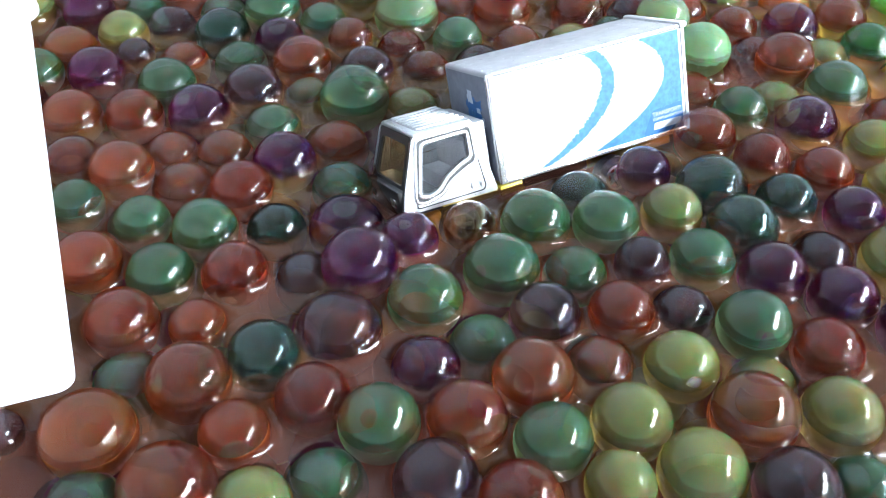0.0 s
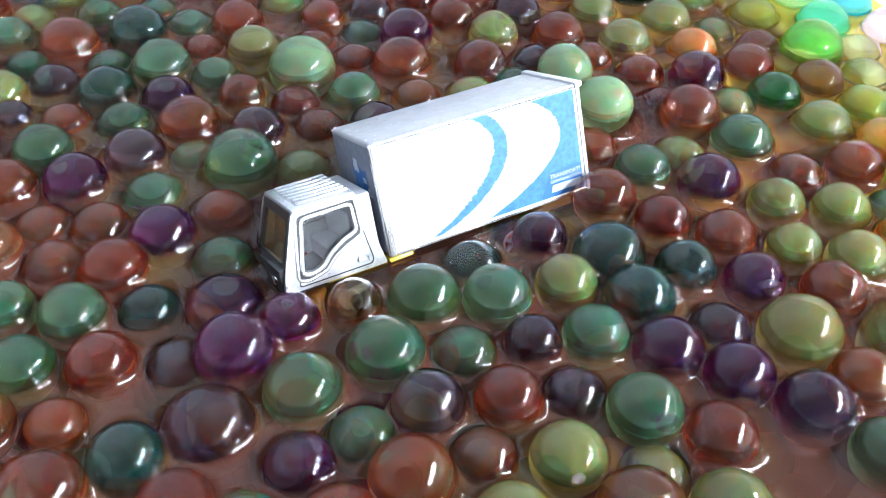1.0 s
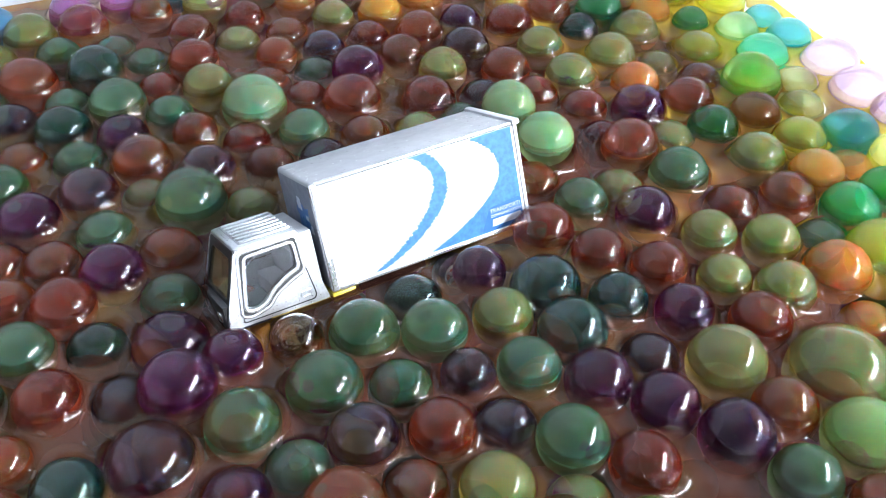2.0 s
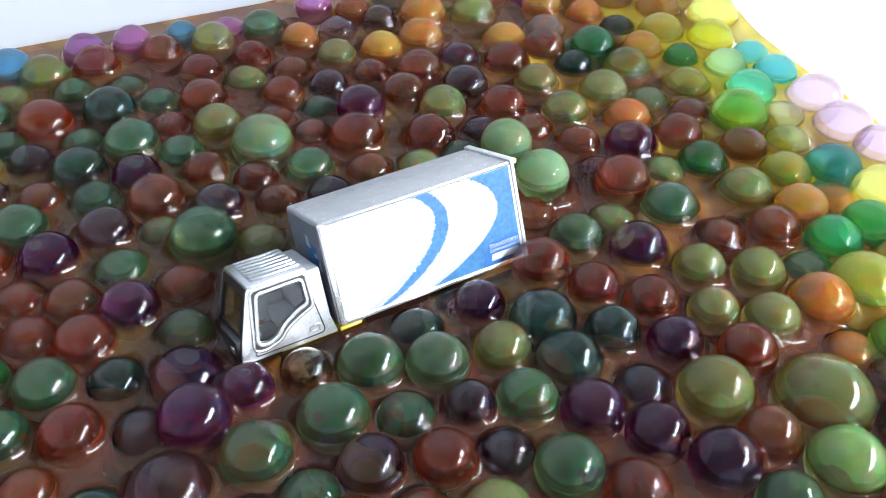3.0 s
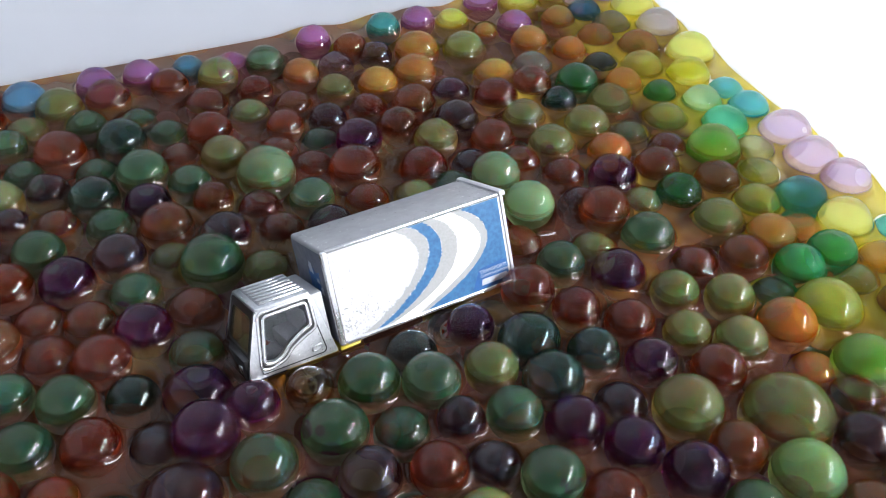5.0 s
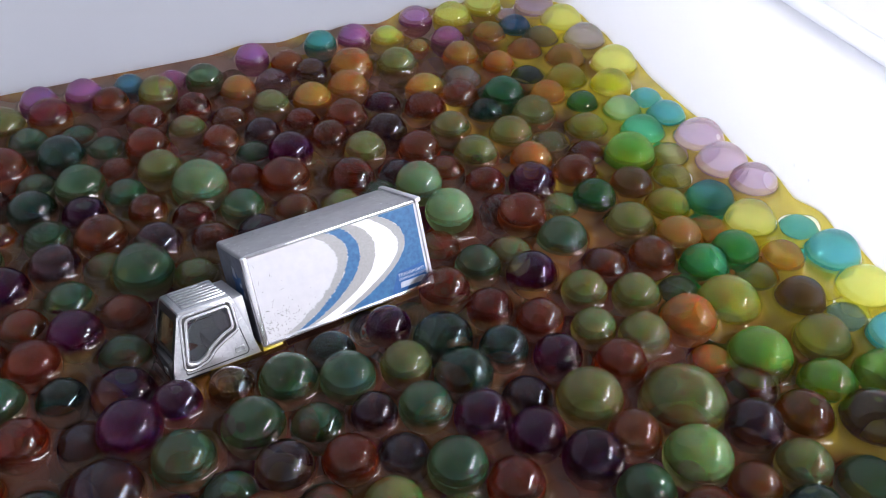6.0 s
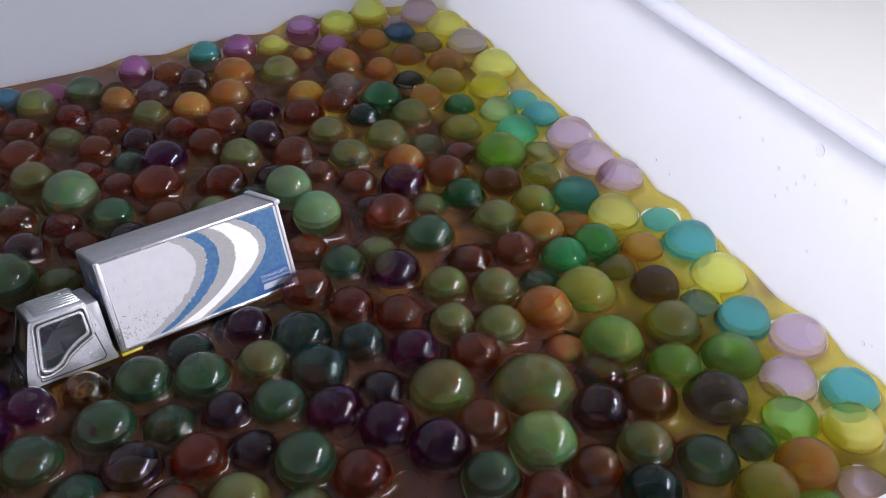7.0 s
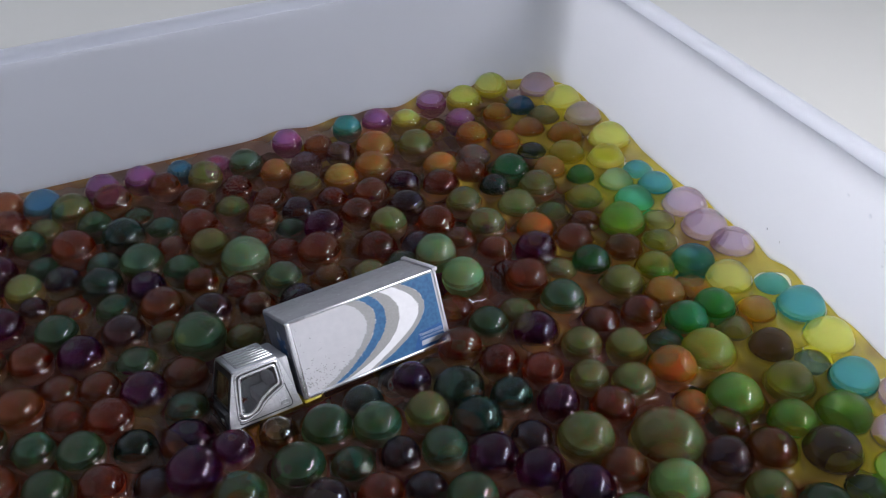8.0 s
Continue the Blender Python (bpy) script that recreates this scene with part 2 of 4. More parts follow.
scuff_grey = material("scuff_grey", (0.22, 0.22, 0.21), 0.5, metal=0.3, noise_size=0.001, noise_mix=0.5)
# green tint stands in for the green that the chrome mirrors
rim_plating = material("rim_plating", (0.62, 0.86, 0.78), 0.22, metal=0.45, noise_size=0.003, noise_mix=0.4)
smoke_glass = material("smoke_glass", (0.86, 0.89, 0.93), 0.0, transmission_weight=1.0, ior=1.5, noise_size=0.004, noise_mix=0.5, second=(0.76, 0.80, 0.86))

# each kind of bead: its dye, and the second tone that it shades into
# lime, gold, amber, tangerine: green, olive, brown, orange with the wall's glow put in
BEAD_DYES = dict(green=((0.21, 0.44, 0.29), (0.31, 0.47, 0.23)), olive=((0.55, 0.57, 0.20), (0.48, 0.61, 0.26)), yellow=((0.92, 0.90, 0.12), (0.66, 0.90, 0.18)),
                 orange=((0.92, 0.35, 0.05), (0.90, 0.48, 0.08)), russet=((0.47, 0.11, 0.04), (0.40, 0.13, 0.05)), brown=((0.44, 0.16, 0.05), (0.42, 0.11, 0.04)),
                 purple=((0.24, 0.03, 0.19), (0.17, 0.025, 0.15)), plum=((0.24, 0.10, 0.16), (0.16, 0.11, 0.15)), pine=((0.07, 0.18, 0.13), (0.07, 0.13, 0.14)),
                 bottle=((0.05, 0.42, 0.20), (0.10, 0.40, 0.12)), emerald=((0.05, 0.70, 0.34), (0.15, 0.75, 0.22)), turquoise=((0.05, 0.46, 0.52), (0.08, 0.55, 0.30)),
                 blue=((0.10, 0.36, 0.58), (0.08, 0.30, 0.45)), magenta=((0.52, 0.18, 0.52), (0.42, 0.16, 0.38)), lilac=((0.66, 0.49, 0.70), (0.90, 0.66, 0.42)),
                 clear=((0.85, 0.46, 0.24), (0.80, 0.50, 0.30)), lime=((0.34, 0.84, 0.16), (0.70, 0.86, 0.10)), gold=((0.86, 0.76, 0.10), (0.58, 0.76, 0.14)), amber=((0.82, 0.40, 0.06), (0.76, 0.48, 0.10)),
                 jade=((0.42, 0.72, 0.44), (0.56, 0.74, 0.32)), tangerine=((0.95, 0.38, 0.06), (0.92, 0.58, 0.10)), mint=((0.44, 0.76, 0.32), (0.62, 0.80, 0.24)), mauve=((0.46, 0.38, 0.40), (0.64, 0.54, 0.20)))
DARK_DYES = ("purple", "plum", "pine", "russet", "brown", "bottle")


def gel(name, dyes, clear, ior, **more):
    return material(name, dyes[0], 0.0, vary=0.2, transmission_weight=clear, ior=ior, noise_size=1.3, noise_mix=0.9, second=dyes[1], **more)


CLEAR_DYES = ("yellow", "gold", "lime", "emerald", "turquoise", "blue", "lilac", "mint", "jade", "magenta", "tangerine", "mauve")
def dome(name, dyes, body, tint):
    """The wet skin of a bead: clear, faintly tinted gel with a little cloudy body."""
    m = gel(name, dyes, 0.0, 1.37, subsurface_weight=1.0, subsurface_scale=0.005)
    nt = m.node_tree
    b, out = nt.nodes["Principled BSDF"], nt.nodes["Material Output"]
    dye = b.inputs["Base Color"].links[0].from_socket
    rich = nt.nodes.new("ShaderNodeGamma")
    rich.inputs["Gamma"].default_value = 1.15
    nt.links.new(dye, rich.inputs["Color"])
    nt.links.new(rich.outputs["Color"], b.inputs["Base Color"])
    thin, mix, clear = nt.nodes.new("ShaderNodeMix"), nt.nodes.new("ShaderNodeMixShader"), nt.nodes.new("ShaderNodeBsdfPrincipled")
    thin.data_type = "RGBA"
    thin.inputs["Factor"].default_value, thin.inputs["A"].default_value = tint, (1, 1, 1, 1)
    nt.links.new(dye, thin.inputs["B"])
    nt.links.new(thin.outputs["Result"], clear.inputs["Base Color"])
    clear.inputs["Roughness"].default_value, clear.inputs["IOR"].default_value, clear.inputs["Transmission Weight"].default_value = 0.0, 1.37, 1.0
    mix.inputs["Fac"].default_value = body
    through, either = nt.nodes.new("ShaderNodeBsdfTransparent"), nt.nodes.new("ShaderNodeMixShader")
    nt.links.new(thin.outputs["Result"], through.inputs["Color"])
    either.inputs["Fac"].default_value = 0.5
    gloss, skin, fresnel = nt.nodes.new("ShaderNodeBsdfGlossy"), nt.nodes.new("ShaderNodeMixShader"), nt.nodes.new("ShaderNodeFresnel")
    gloss.inputs["Roughness"].default_value, fresnel.inputs["IOR"].default_value = 0.0, 1.37
    nt.links.new(fresnel.outputs[0], skin.inputs["Fac"])
    nt.links.new(through.outputs[0], skin.inputs[1])
    nt.links.new(gloss.outputs[0], skin.inputs[2])
    nt.links.new(clear.outputs[0], either.inputs[1])
    nt.links.new(skin.outputs[0], either.inputs[2])
    nt.links.new(either.outputs[0], mix.inputs[1])
    nt.links.new(b.outputs[0], mix.inputs[2])
    nt.links.new(mix.outputs[0], out.inputs["Surface"])
    return m


BEAD_MATS = {k: dome(k + "_gel", d, 0.0 if k == "clear" else 0.07 if k == "lilac" else 0.13 if k in CLEAR_DYES else 0.16 if k in ("amber", "orange") else 0.085 if k == "olive" else 0.05 if k == "green" else 0.04 if k in ("purple", "plum") else 0.062, 0.32) for k, d in BEAD_DYES.items()}
WET_MATS = {k: gel("wet_" + k + "_gel", d, 0.7 if k in CLEAR_DYES or k == "clear" else 0.6, 1.02) for k, d in BEAD_DYES.items()}
for k, m in WET_MATS.items():
    let_light_through(m, 0.72 if k in CLEAR_DYES else 0.5 if k not in DARK_DYES else 0.3, BEAD_DYES[k][0])
    see_through(m, 0.4 if k in CLEAR_DYES else 0.75 if k == "clear" else 0.3, [v ** 0.5 for v in BEAD_DYES[k][0]])
# lower layers: halved dyes hold the shade of the depth, yellow the wall's glow
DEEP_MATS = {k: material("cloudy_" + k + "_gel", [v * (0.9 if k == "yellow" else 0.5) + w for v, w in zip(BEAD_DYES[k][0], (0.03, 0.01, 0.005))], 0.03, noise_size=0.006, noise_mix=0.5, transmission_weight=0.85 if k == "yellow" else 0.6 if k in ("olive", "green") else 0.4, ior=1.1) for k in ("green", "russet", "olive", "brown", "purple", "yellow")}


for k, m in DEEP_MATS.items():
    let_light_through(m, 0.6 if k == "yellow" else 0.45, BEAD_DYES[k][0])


# ---- mesh helpers ----
def mesh_of(name, bm, mat, smooth=True, angle=40):
    me = bpy.data.meshes.new(name)
    bmesh.ops.recalc_face_normals(bm, faces=bm.faces)
    bm.to_mesh(me)
    bm.free()
    for p in me.polygons:
        p.use_smooth = smooth
    if smooth and angle < 180:
        me.set_sharp_from_angle(angle=radians(angle))
    me.materials.append(mat)
    return me


def part(name, bm, mat, parent, label="", smooth=True, angle=40):
    ob = new(name, mesh_of(name, bm, mat, smooth, angle))
    ob.parent = parent
    return tagged(ob, label)


def solid(bm, x0, y0, z0, x1, y1, z1, bevel=0.0, segments=2):
    made = bmesh.ops.create_cube(bm, size=1.0, matrix=Matrix.LocRotScale(((x0 + x1) / 2, (y0 + y1) / 2, (z0 + z1) / 2), None, (x1 - x0, y1 - y0, z1 - z0)))
    if bevel:
        edges = list({e for v in made["verts"] for e in v.link_edges})
        bmesh.ops.bevel(bm, geom=edges, offset=bevel, segments=segments, affect="EDGES", profile=0.5)
    return bm


def box_bm(*a, **k):
    return solid(bmesh.new(), *a, **k)


def plate(outer, inner, to_world, thick, bevel=0.0):
    """A plate with a hole: 2D outlines, laid out by to_world(a, b, depth)."""
    bm = bmesh.new()
    loops = []
    for line in (outer, inner):
        if not line:
            continue
        vs = [bm.verts.new(to_world(a, b, 0.0)) for a, b in line]
        loops += [bm.edges.new((vs[i], vs[(i + 1) % len(vs)])) for i in range(len(vs))]
    bmesh.ops.triangle_fill(bm, use_beauty=True, use_dissolve=False, edges=loops)
    bmesh.ops.recalc_face_normals(bm, faces=bm.faces)
    far = bmesh.ops.extrude_face_region(bm, geom=list(bm.faces))
    shift = Vector(to_world(0, 0, thick)) - Vector(to_world(0, 0, 0))
    bmesh.ops.translate(bm, verts=[g for g in far["geom"] if isinstance(g, bmesh.types.BMVert)], vec=shift)
    return bm


def rounded(points, r, n=4):
    """A closed outline with its corners rounded."""
    out = []
    for i, p in enumerate(points):
        a, b, c = Vector(points[i - 1]), Vector(p), Vector(points[(i + 1) % len(points)])
        k = min(r, (a - b).length * 0.45, (c - b).length * 0.45)
        s, e = b + (a - b).normalized() * k, b + (c - b).normalized() * k
        for j in range(n + 1):
            t = j / n
            out.append(tuple((1 - t) ** 2 * s + 2 * t * (1 - t) * b + t * t * e))
    return out


# ---- room ----
def wall_piece(name, mat, *spans):
    bm = bmesh.new()
    for s in spans:
        solid(bm, *s)
    return tagged(new(name, mesh_of(name, bm, mat, smooth=False)), kind="structure")


W = 0.12
tagged(wall_piece("floor", cream_floor, (ROOM_W - W, ROOM_S - W, FLOOR_Z - 0.1, ROOM_E + W, ROOM_N + W, FLOOR_Z)), "plain cream floor under the white tub", "floor")
tagged(wall_piece("ceiling", ceiling_paint, (ROOM_W - W, ROOM_S - W, CEIL_Z, SKY_X0, ROOM_N + W, CEIL_Z + 0.1), (SKY_X1, ROOM_S - W, CEIL_Z, ROOM_E + W, ROOM_N + W, CEIL_Z + 0.1),
                    (SKY_X0, ROOM_S - W, CEIL_Z, SKY_X1, SKY_Y0, CEIL_Z + 0.1), (SKY_X0, SKY_Y1, CEIL_Z, SKY_X1, ROOM_N + W, CEIL_Z + 0.1)), "plain white painted ceiling with an assumed skylight", "ceiling")
tagged(wall_piece("wall_west", room_paint, (ROOM_W - W, ROOM_S, FLOOR_Z, ROOM_W, SIDE_Y0, CEIL_Z), (ROOM_W - W, SIDE_Y1, FLOOR_Z, ROOM_W, ROOM_N, CEIL_Z),
                  (ROOM_W - W, SIDE_Y0, FLOOR_Z, ROOM_W, SIDE_Y1, FILL_Z0), (ROOM_W - W, SIDE_Y0, FILL_Z1, ROOM_W, SIDE_Y1, CEIL_Z)), "plain pale painted wall, unseen, open for an added fill lamp", "wall")
tagged(wall_piece("wall_north", room_paint, (ROOM_W - W, ROOM_N, FLOOR_Z, NORTH_X0, ROOM_N + W, CEIL_Z), (NORTH_X1, ROOM_N, FLOOR_Z, ROOM_E + W, ROOM_N + W, CEIL_Z),
                  (NORTH_X0, ROOM_N, FLOOR_Z, NORTH_X1, ROOM_N + W, FILL_Z0), (NORTH_X0, ROOM_N, FILL_Z1, NORTH_X1, ROOM_N + W, CEIL_Z)), "plain pale painted wall, unseen, open for an added fill lamp", "wall")
# unseen wall, darkened for the dark reflections and dim light behind the camera
tagged(wall_piece("wall_south", shade_paint, (ROOM_W - W, ROOM_S - W, FLOOR_Z, ROOM_E + W, ROOM_S, CEIL_Z)), "unseen dark brown-grey wall that keeps the near side dim", "wall")
tagged(wall_piece("wall_east", room_paint, (ROOM_E, ROOM_S, FLOOR_Z, ROOM_E + W, WIN_Y0, CEIL_Z), (ROOM_E, WIN_Y1, FLOOR_Z, ROOM_E + W, ROOM_N, CEIL_Z),
                  (ROOM_E, WIN_Y0, FLOOR_Z, ROOM_E + W, WIN_Y1, WIN_Z0), (ROOM_E, WIN_Y0, WIN_Z1, ROOM_E + W, WIN_Y1, CEIL_Z)), "plain pale painted wall with a window", "wall")
window_1 = tagged(new("window_1"), "white-framed window letting in daylight", "window", kind="structure")
for nm, s in (("window_frame", (WIN_Y0, WIN_Y0 + 0.02, WIN_Z0, WIN_Z1)), ("window_frame", (WIN_Y1 - 0.02, WIN_Y1, WIN_Z0, WIN_Z1)),
              ("window_frame", (WIN_Y0 + 0.02, WIN_Y1 - 0.02, WIN_Z0, WIN_Z0 + 0.02)), ("window_frame", (WIN_Y0 + 0.02, WIN_Y1 - 0.02, WIN_Z1 - 0.02, WIN_Z1)),
              ("mullion", (-0.02, 0.005, WIN_Z0 + 0.02, WIN_Z1 - 0.02)), ("mullion", (0.23, 0.255, WIN_Z0 + 0.02, WIN_Z1 - 0.02))):
    part(nm, box_bm(ROOM_E - 0.005, s[0], s[2], ROOM_E + 0.035, s[1], s[3], bevel=0.004), frame_paint, window_1)

# ---- tub: its own axes run along the far wall (a) and along the side wall (b) ----
WATER_Z = -0.0066
TUB = Matrix.Translation((0.1310, 0.4237, 0.0)) @ Matrix.Rotation(radians(24.88), 4, "Z")
A0, A1, B0, B1 = -0.271, 0.0002, -0.285, 0.0
TUB_DEPTH, RIM_Z, DRAFT, CORNER = -0.040, 0.0490, 0.07, 0.016


def tub_ring(offset, z, n=8):
    """The rounded outline of the tub at height z, pushed outward by offset."""
    g = offset + DRAFT * z
    r = max(CORNER + g, 0.004)
    ring = []
    for cx, cy, start in ((A1 + g - r, B1 + g - r, 0), (A0 - g + r, B1 + g - r, 90), (A0 - g + r, B0 - g + r, 180), (A1 + g - r, B0 - g + r, 270)):
        for i in range(n + 1):
            t = radians(start + 90 * i / n)
            ring.append(Vector((cx + r * math.cos(t), cy + r * math.sin(t), z)))
    return ring


def skin(rings, closed_bottom=True, loop=False):
    bm = bmesh.new()
    rows = [[bm.verts.new(p) for p in ring] for ring in rings]
    pairs = list(zip(rows, rows[1:])) + ([(rows[-1], rows[0])] if loop else [])
    for lo, hi in pairs:
        for i in range(len(lo)):
            j = (i + 1) % len(lo)
            bm.faces.new((lo[i], lo[j], hi[j], hi[i]))
    if closed_bottom:
        bm.faces.new(rows[0])
        if not loop:
            bm.faces.new(rows[-1])
    return bm


tub = tagged(new("plastic_tub"), "white moulded plastic tub with a rolled rim, half full", "tub")
tub.matrix_world = TUB
inner = [tub_ring(-0.006, TUB_DEPTH), tub_ring(-0.002, TUB_DEPTH + 0.001), tub_ring(0.0, TUB_DEPTH + 0.006)] + [tub_ring(0.0, z) for z in (-0.015, 0.0, 0.015, 0.03, RIM_Z - 0.004)]
outer = [tub_ring(0.0025, RIM_Z - 0.004), tub_ring(0.0025, TUB_DEPTH + 0.004), tub_ring(-0.003, TUB_DEPTH - 0.0025)]
part("body", skin(inner + outer), tub_plastic, tub, angle=50)
lip = [(0.0, -0.0039), (0.0007, -0.0016), (0.0025, -0.0003), (0.0045, 0.0), (0.0075, 0.0), (0.0090, -0.0008), (0.0095, -0.0024), (0.0095, -0.0045), (0.0086, -0.0045), (0.0080, -0.0030), (0.0026, -0.0030)]
part("rim", skin([tub_ring(0.55 * o, RIM_Z + z) for o, z in lip], closed_bottom=False, loop=True), rim_plastic, tub, "rolled rim", angle=50)

# a white plate lying on the rim
tray = tagged(new("plastic_plate"), "white plastic plate with rounded corners lying on the tub rim", "plate")
tray.matrix_world = TUB
part("slab", plate(rounded([(-0.3236, -0.2266), (-0.2413, -0.2266), (-0.2437, -0.1509), (-0.3236, -0.1509)], 0.0022, 12), None, lambda a, b, d: (a, b, RIM_Z + 0.0008 + d), 0.0035), tub_plastic, tray)
knob = bmesh.new()
bmesh.ops.create_cone(knob, cap_ends=True, segments=24, radius1=0.004, radius2=0.0036, depth=0.005, matrix=Matrix.Translation((-0.2461, -0.1490, RIM_Z + 0.0033)))
bmesh.ops.bevel(knob, geom=list(knob.edges), offset=0.0006, segments=2, affect="EDGES", profile=0.5)
part("peg", knob, tub_plastic, tray)

# ---- toy truck: x from the box front to its tail, y to its far side, z up, in millimetres ----
truck = tagged(new("toy_truck"), "scuffed silver die-cast toy delivery truck half sunk among water beads", "toy truck")
turn = Matrix(((0.84213, -0.49990, -0.20228), (0.53869, 0.76243, 0.35849), (-0.02499, -0.41087, 0.91135)))
truck.matrix_world = Matrix.Translation((0.04653, 0.21798, -0.00517)) @ turn.to_4x4()
MM = 0.001
TOY = 0.965 * MM
BW, BL, BH = 21.6, 51.0, 24.8
wide = 1.0


def mm(bm):
    bmesh.ops.scale(bm, vec=(TOY, TOY * wide, TOY), verts=bm.verts)
    return bm


cargo = part("cargo_box", mm(box_bm(0, 0, 0, BL, BW, BH, bevel=0.9, segments=3)), grey_paint, truck, "grey painted cargo box")
side = part("side_panel", mm(plate(rounded([(1.5, 0.7), (BL - 0.6, 0.7), (BL - 0.6, BH - 0.9), (1.5, BH - 0.9)], 0.6), None, lambda a, b, d: (a, -0.12 + d, b), 0.4)), white_paint, cargo, "scuffed white side panel")
part("front_edge", mm(box_bm(-0.25, -0.42, -0.3, 1.7, 1.2, BH - 0.3, bevel=0.7, segments=4)), silver_trim, cargo)
part("bottom_edge", mm(box_bm(1.7, -0.36, -0.3, BL - 0.5, 0.9, 0.8, bevel=0.35, segments=3)), silver_trim, cargo)
part("top_edge", mm(box_bm(1.1, -0.28, BH - 0.95, BL - 0.8, 0.8, BH - 0.05, bevel=0.3)), silver_paint, cargo)
part("tail_frame", mm(box_bm(BL - 0.7, -0.4, -0.2, BL + 0.3, 0.7, BH, bevel=0.25)), white_paint, cargo)
part("tail_lip", mm(box_bm(BL - 1.0, -0.8, BH - 0.9, BL + 1.0, BW + 0.5, BH + 0.5, bevel=0.45)), white_paint, cargo, "white lip over the tail")


def bow(*ends, n=150):
    """The points of a bent line from the top of the panel to its foot, drawn by four points."""
    a, b, c, d = (Vector(p) for p in ends)
    return [(1 - t) ** 3 * a + 3 * t * (1 - t) ** 2 * b + 3 * t * t * (1 - t) * c + t ** 3 * d for t in (i / n for i in range(n + 1))]


def printed(name, left, right, mat, lift, ragged=0.42):
    """A printed band between two lines on the side panel, with worn, ragged edges."""
    bm = bmesh.new()
    rng = random.Random(name + str(lift))
    rows = []
    for p, q in zip(left, right):
        across = (q - p).normalized()
        a, b = p + across * rng.uniform(-ragged, ragged), q + across * rng.uniform(-ragged, ragged) * (q.x < 49)
        rows.append([bm.verts.new((x, y, z)) for x, z in (a, b) for y in (-0.12 - lift, -0.06)])
    for r, s in zip(rows, rows[1:]):
        for i, j in ((0, 2), (2, 3), (3, 1), (1, 0)):
            bm.faces.new((r[i], r[j], s[j], s[i]))
    bm.faces.new((rows[0][0], rows[0][1], rows[0][3], rows[0][2]))
    bm.faces.new((rows[-1][0], rows[-1][2], rows[-1][3], rows[-1][1]))
    return part(name, mm(bm), mat, side, smooth=False)


TOP, LOW = 23.8, 0.9
lines = [bow((xt, TOP), b, c, (xl, LOW)) for xt, b, c, xl in
         ((19.5, (28.7, 17.7), (26.8, 9.9), 6.4), (23.3, (35.1, 17.6), (23.0, 5.6), 10.1), (27.7, (39.0, 14.0), (23.6, 3.6), 12.4),
          (30.7, (39.0, 19.8), (40.7, 6.8), 14.6), (35.7, (49.6, 14.3), (42.7, 9.4), 22.1), (38.5, (50.6, 16.9), (46.2, 8.1), 24.6))]
tail = [Vector((49.6, p.y)) for p in lines[5]]
printed("grey_band", lines[0], lines[1], grey_print, 0.03)
printed("blue_band", lines[1], lines[2], blue_print, 0.04)
printed("grey_band", lines[2], lines[3], grey_print, 0.05)
printed("white_band", lines[3], lines[4], bright_white, 0.045)
printed("grey_band", lines[4], lines[5], grey_print, 0.06)
printed("blue_field", lines[5], tail, blue_print, 0.07, 0.3)
part("navy_patch", mm(plate(rounded([(38.0, 0.9), (49.4, 0.9), (49.4, 7.2), (41.0, 6.6)], 1.0), None, lambda a, b, d: (a, -0.215 + d, b), 0.1)), navy_print, side)


def lettering(words, x, z, size, mat):
    cu = bpy.data.curves.new("lettering", "FONT")
    cu.body, cu.size, cu.extrude, cu.resolution_u = words, size * TOY, 0.00003, 3
    ob = new("lettering", cu)
    bpy.context.view_layer.update()
    me = bpy.data.meshes.new_from_object(ob.evaluated_get(bpy.context.evaluated_depsgraph_get()))
    bpy.data.objects.remove(ob)
    me.materials.clear()
    me.materials.append(mat)
    t = new("lettering", me)
    t.parent = side
    t.matrix_local = Matrix.Translation((x * TOY, -0.00026, z * TOY)) @ Matrix.Rotation(radians(90), 4, "X")
    return t


lettering("TRANSPORT!", 40.9, 5.1, 1.4, white_print)
lettering("COMMUNICATION!", 40.9, 4.05, 0.97, white_print)
part("name_bar", mm(plate([(41.0, 1.9), (48.6, 1.9), (49.0, 3.5), (41.4, 3.5)], None, lambda a, b, d: (a, -0.25 + d, b), 0.1)), white_print, side, "pale printed bar", smooth=False)
def ragged_patch(y0, z0, y1, z1, seed, n=26):
    """A worn printed patch on the box front with an uneven outline."""
    rng = random.Random(seed)
    ring = []
    for i in range(n):
        t = 2 * math.pi * i / n
        k = rng.uniform(0.72, 1.12) / max(abs(math.cos(t)), abs(math.sin(t)))
        ring.append(((y0 + y1) / 2 + (y1 - y0) / 2 * k * math.cos(t), (z0 + z1) / 2 + (z1 - z0) / 2 * k * math.sin(t)))
    return ring


part("front_panel", mm(box_bm(-0.03, 1.0, 0.4, 0.4, BW - 0.8, BH - 1.0, bevel=0.02)), front_paint, cargo, "dull blue-grey front panel")
for name, mat, lift, span, seed in (("front_label", navy_print, 0.05, (4.5, 12.6, 12.0, 18.6), 1), ("label_fleck", white_print, 0.09, (8.6, 17.0, 11.0, 20.0), 2),
                                    ("label_fleck", white_print, 0.09, (5.2, 15.2, 7.0, 16.4), 3), ("label_fleck", white_print, 0.09, (3.6, 12.4, 5.4, 14.4), 4), ("label_fleck", blue_print, 0.09, (7.4, 13.4, 9.8, 15.4), 5)):
    part(name, mm(plate(ragged_patch(*span, seed), None, lambda a, b, d, s=lift: (-s + d, a, b), 0.2)), mat, cargo, "worn blue printed label" if name == "front_label" else "", smooth=False)

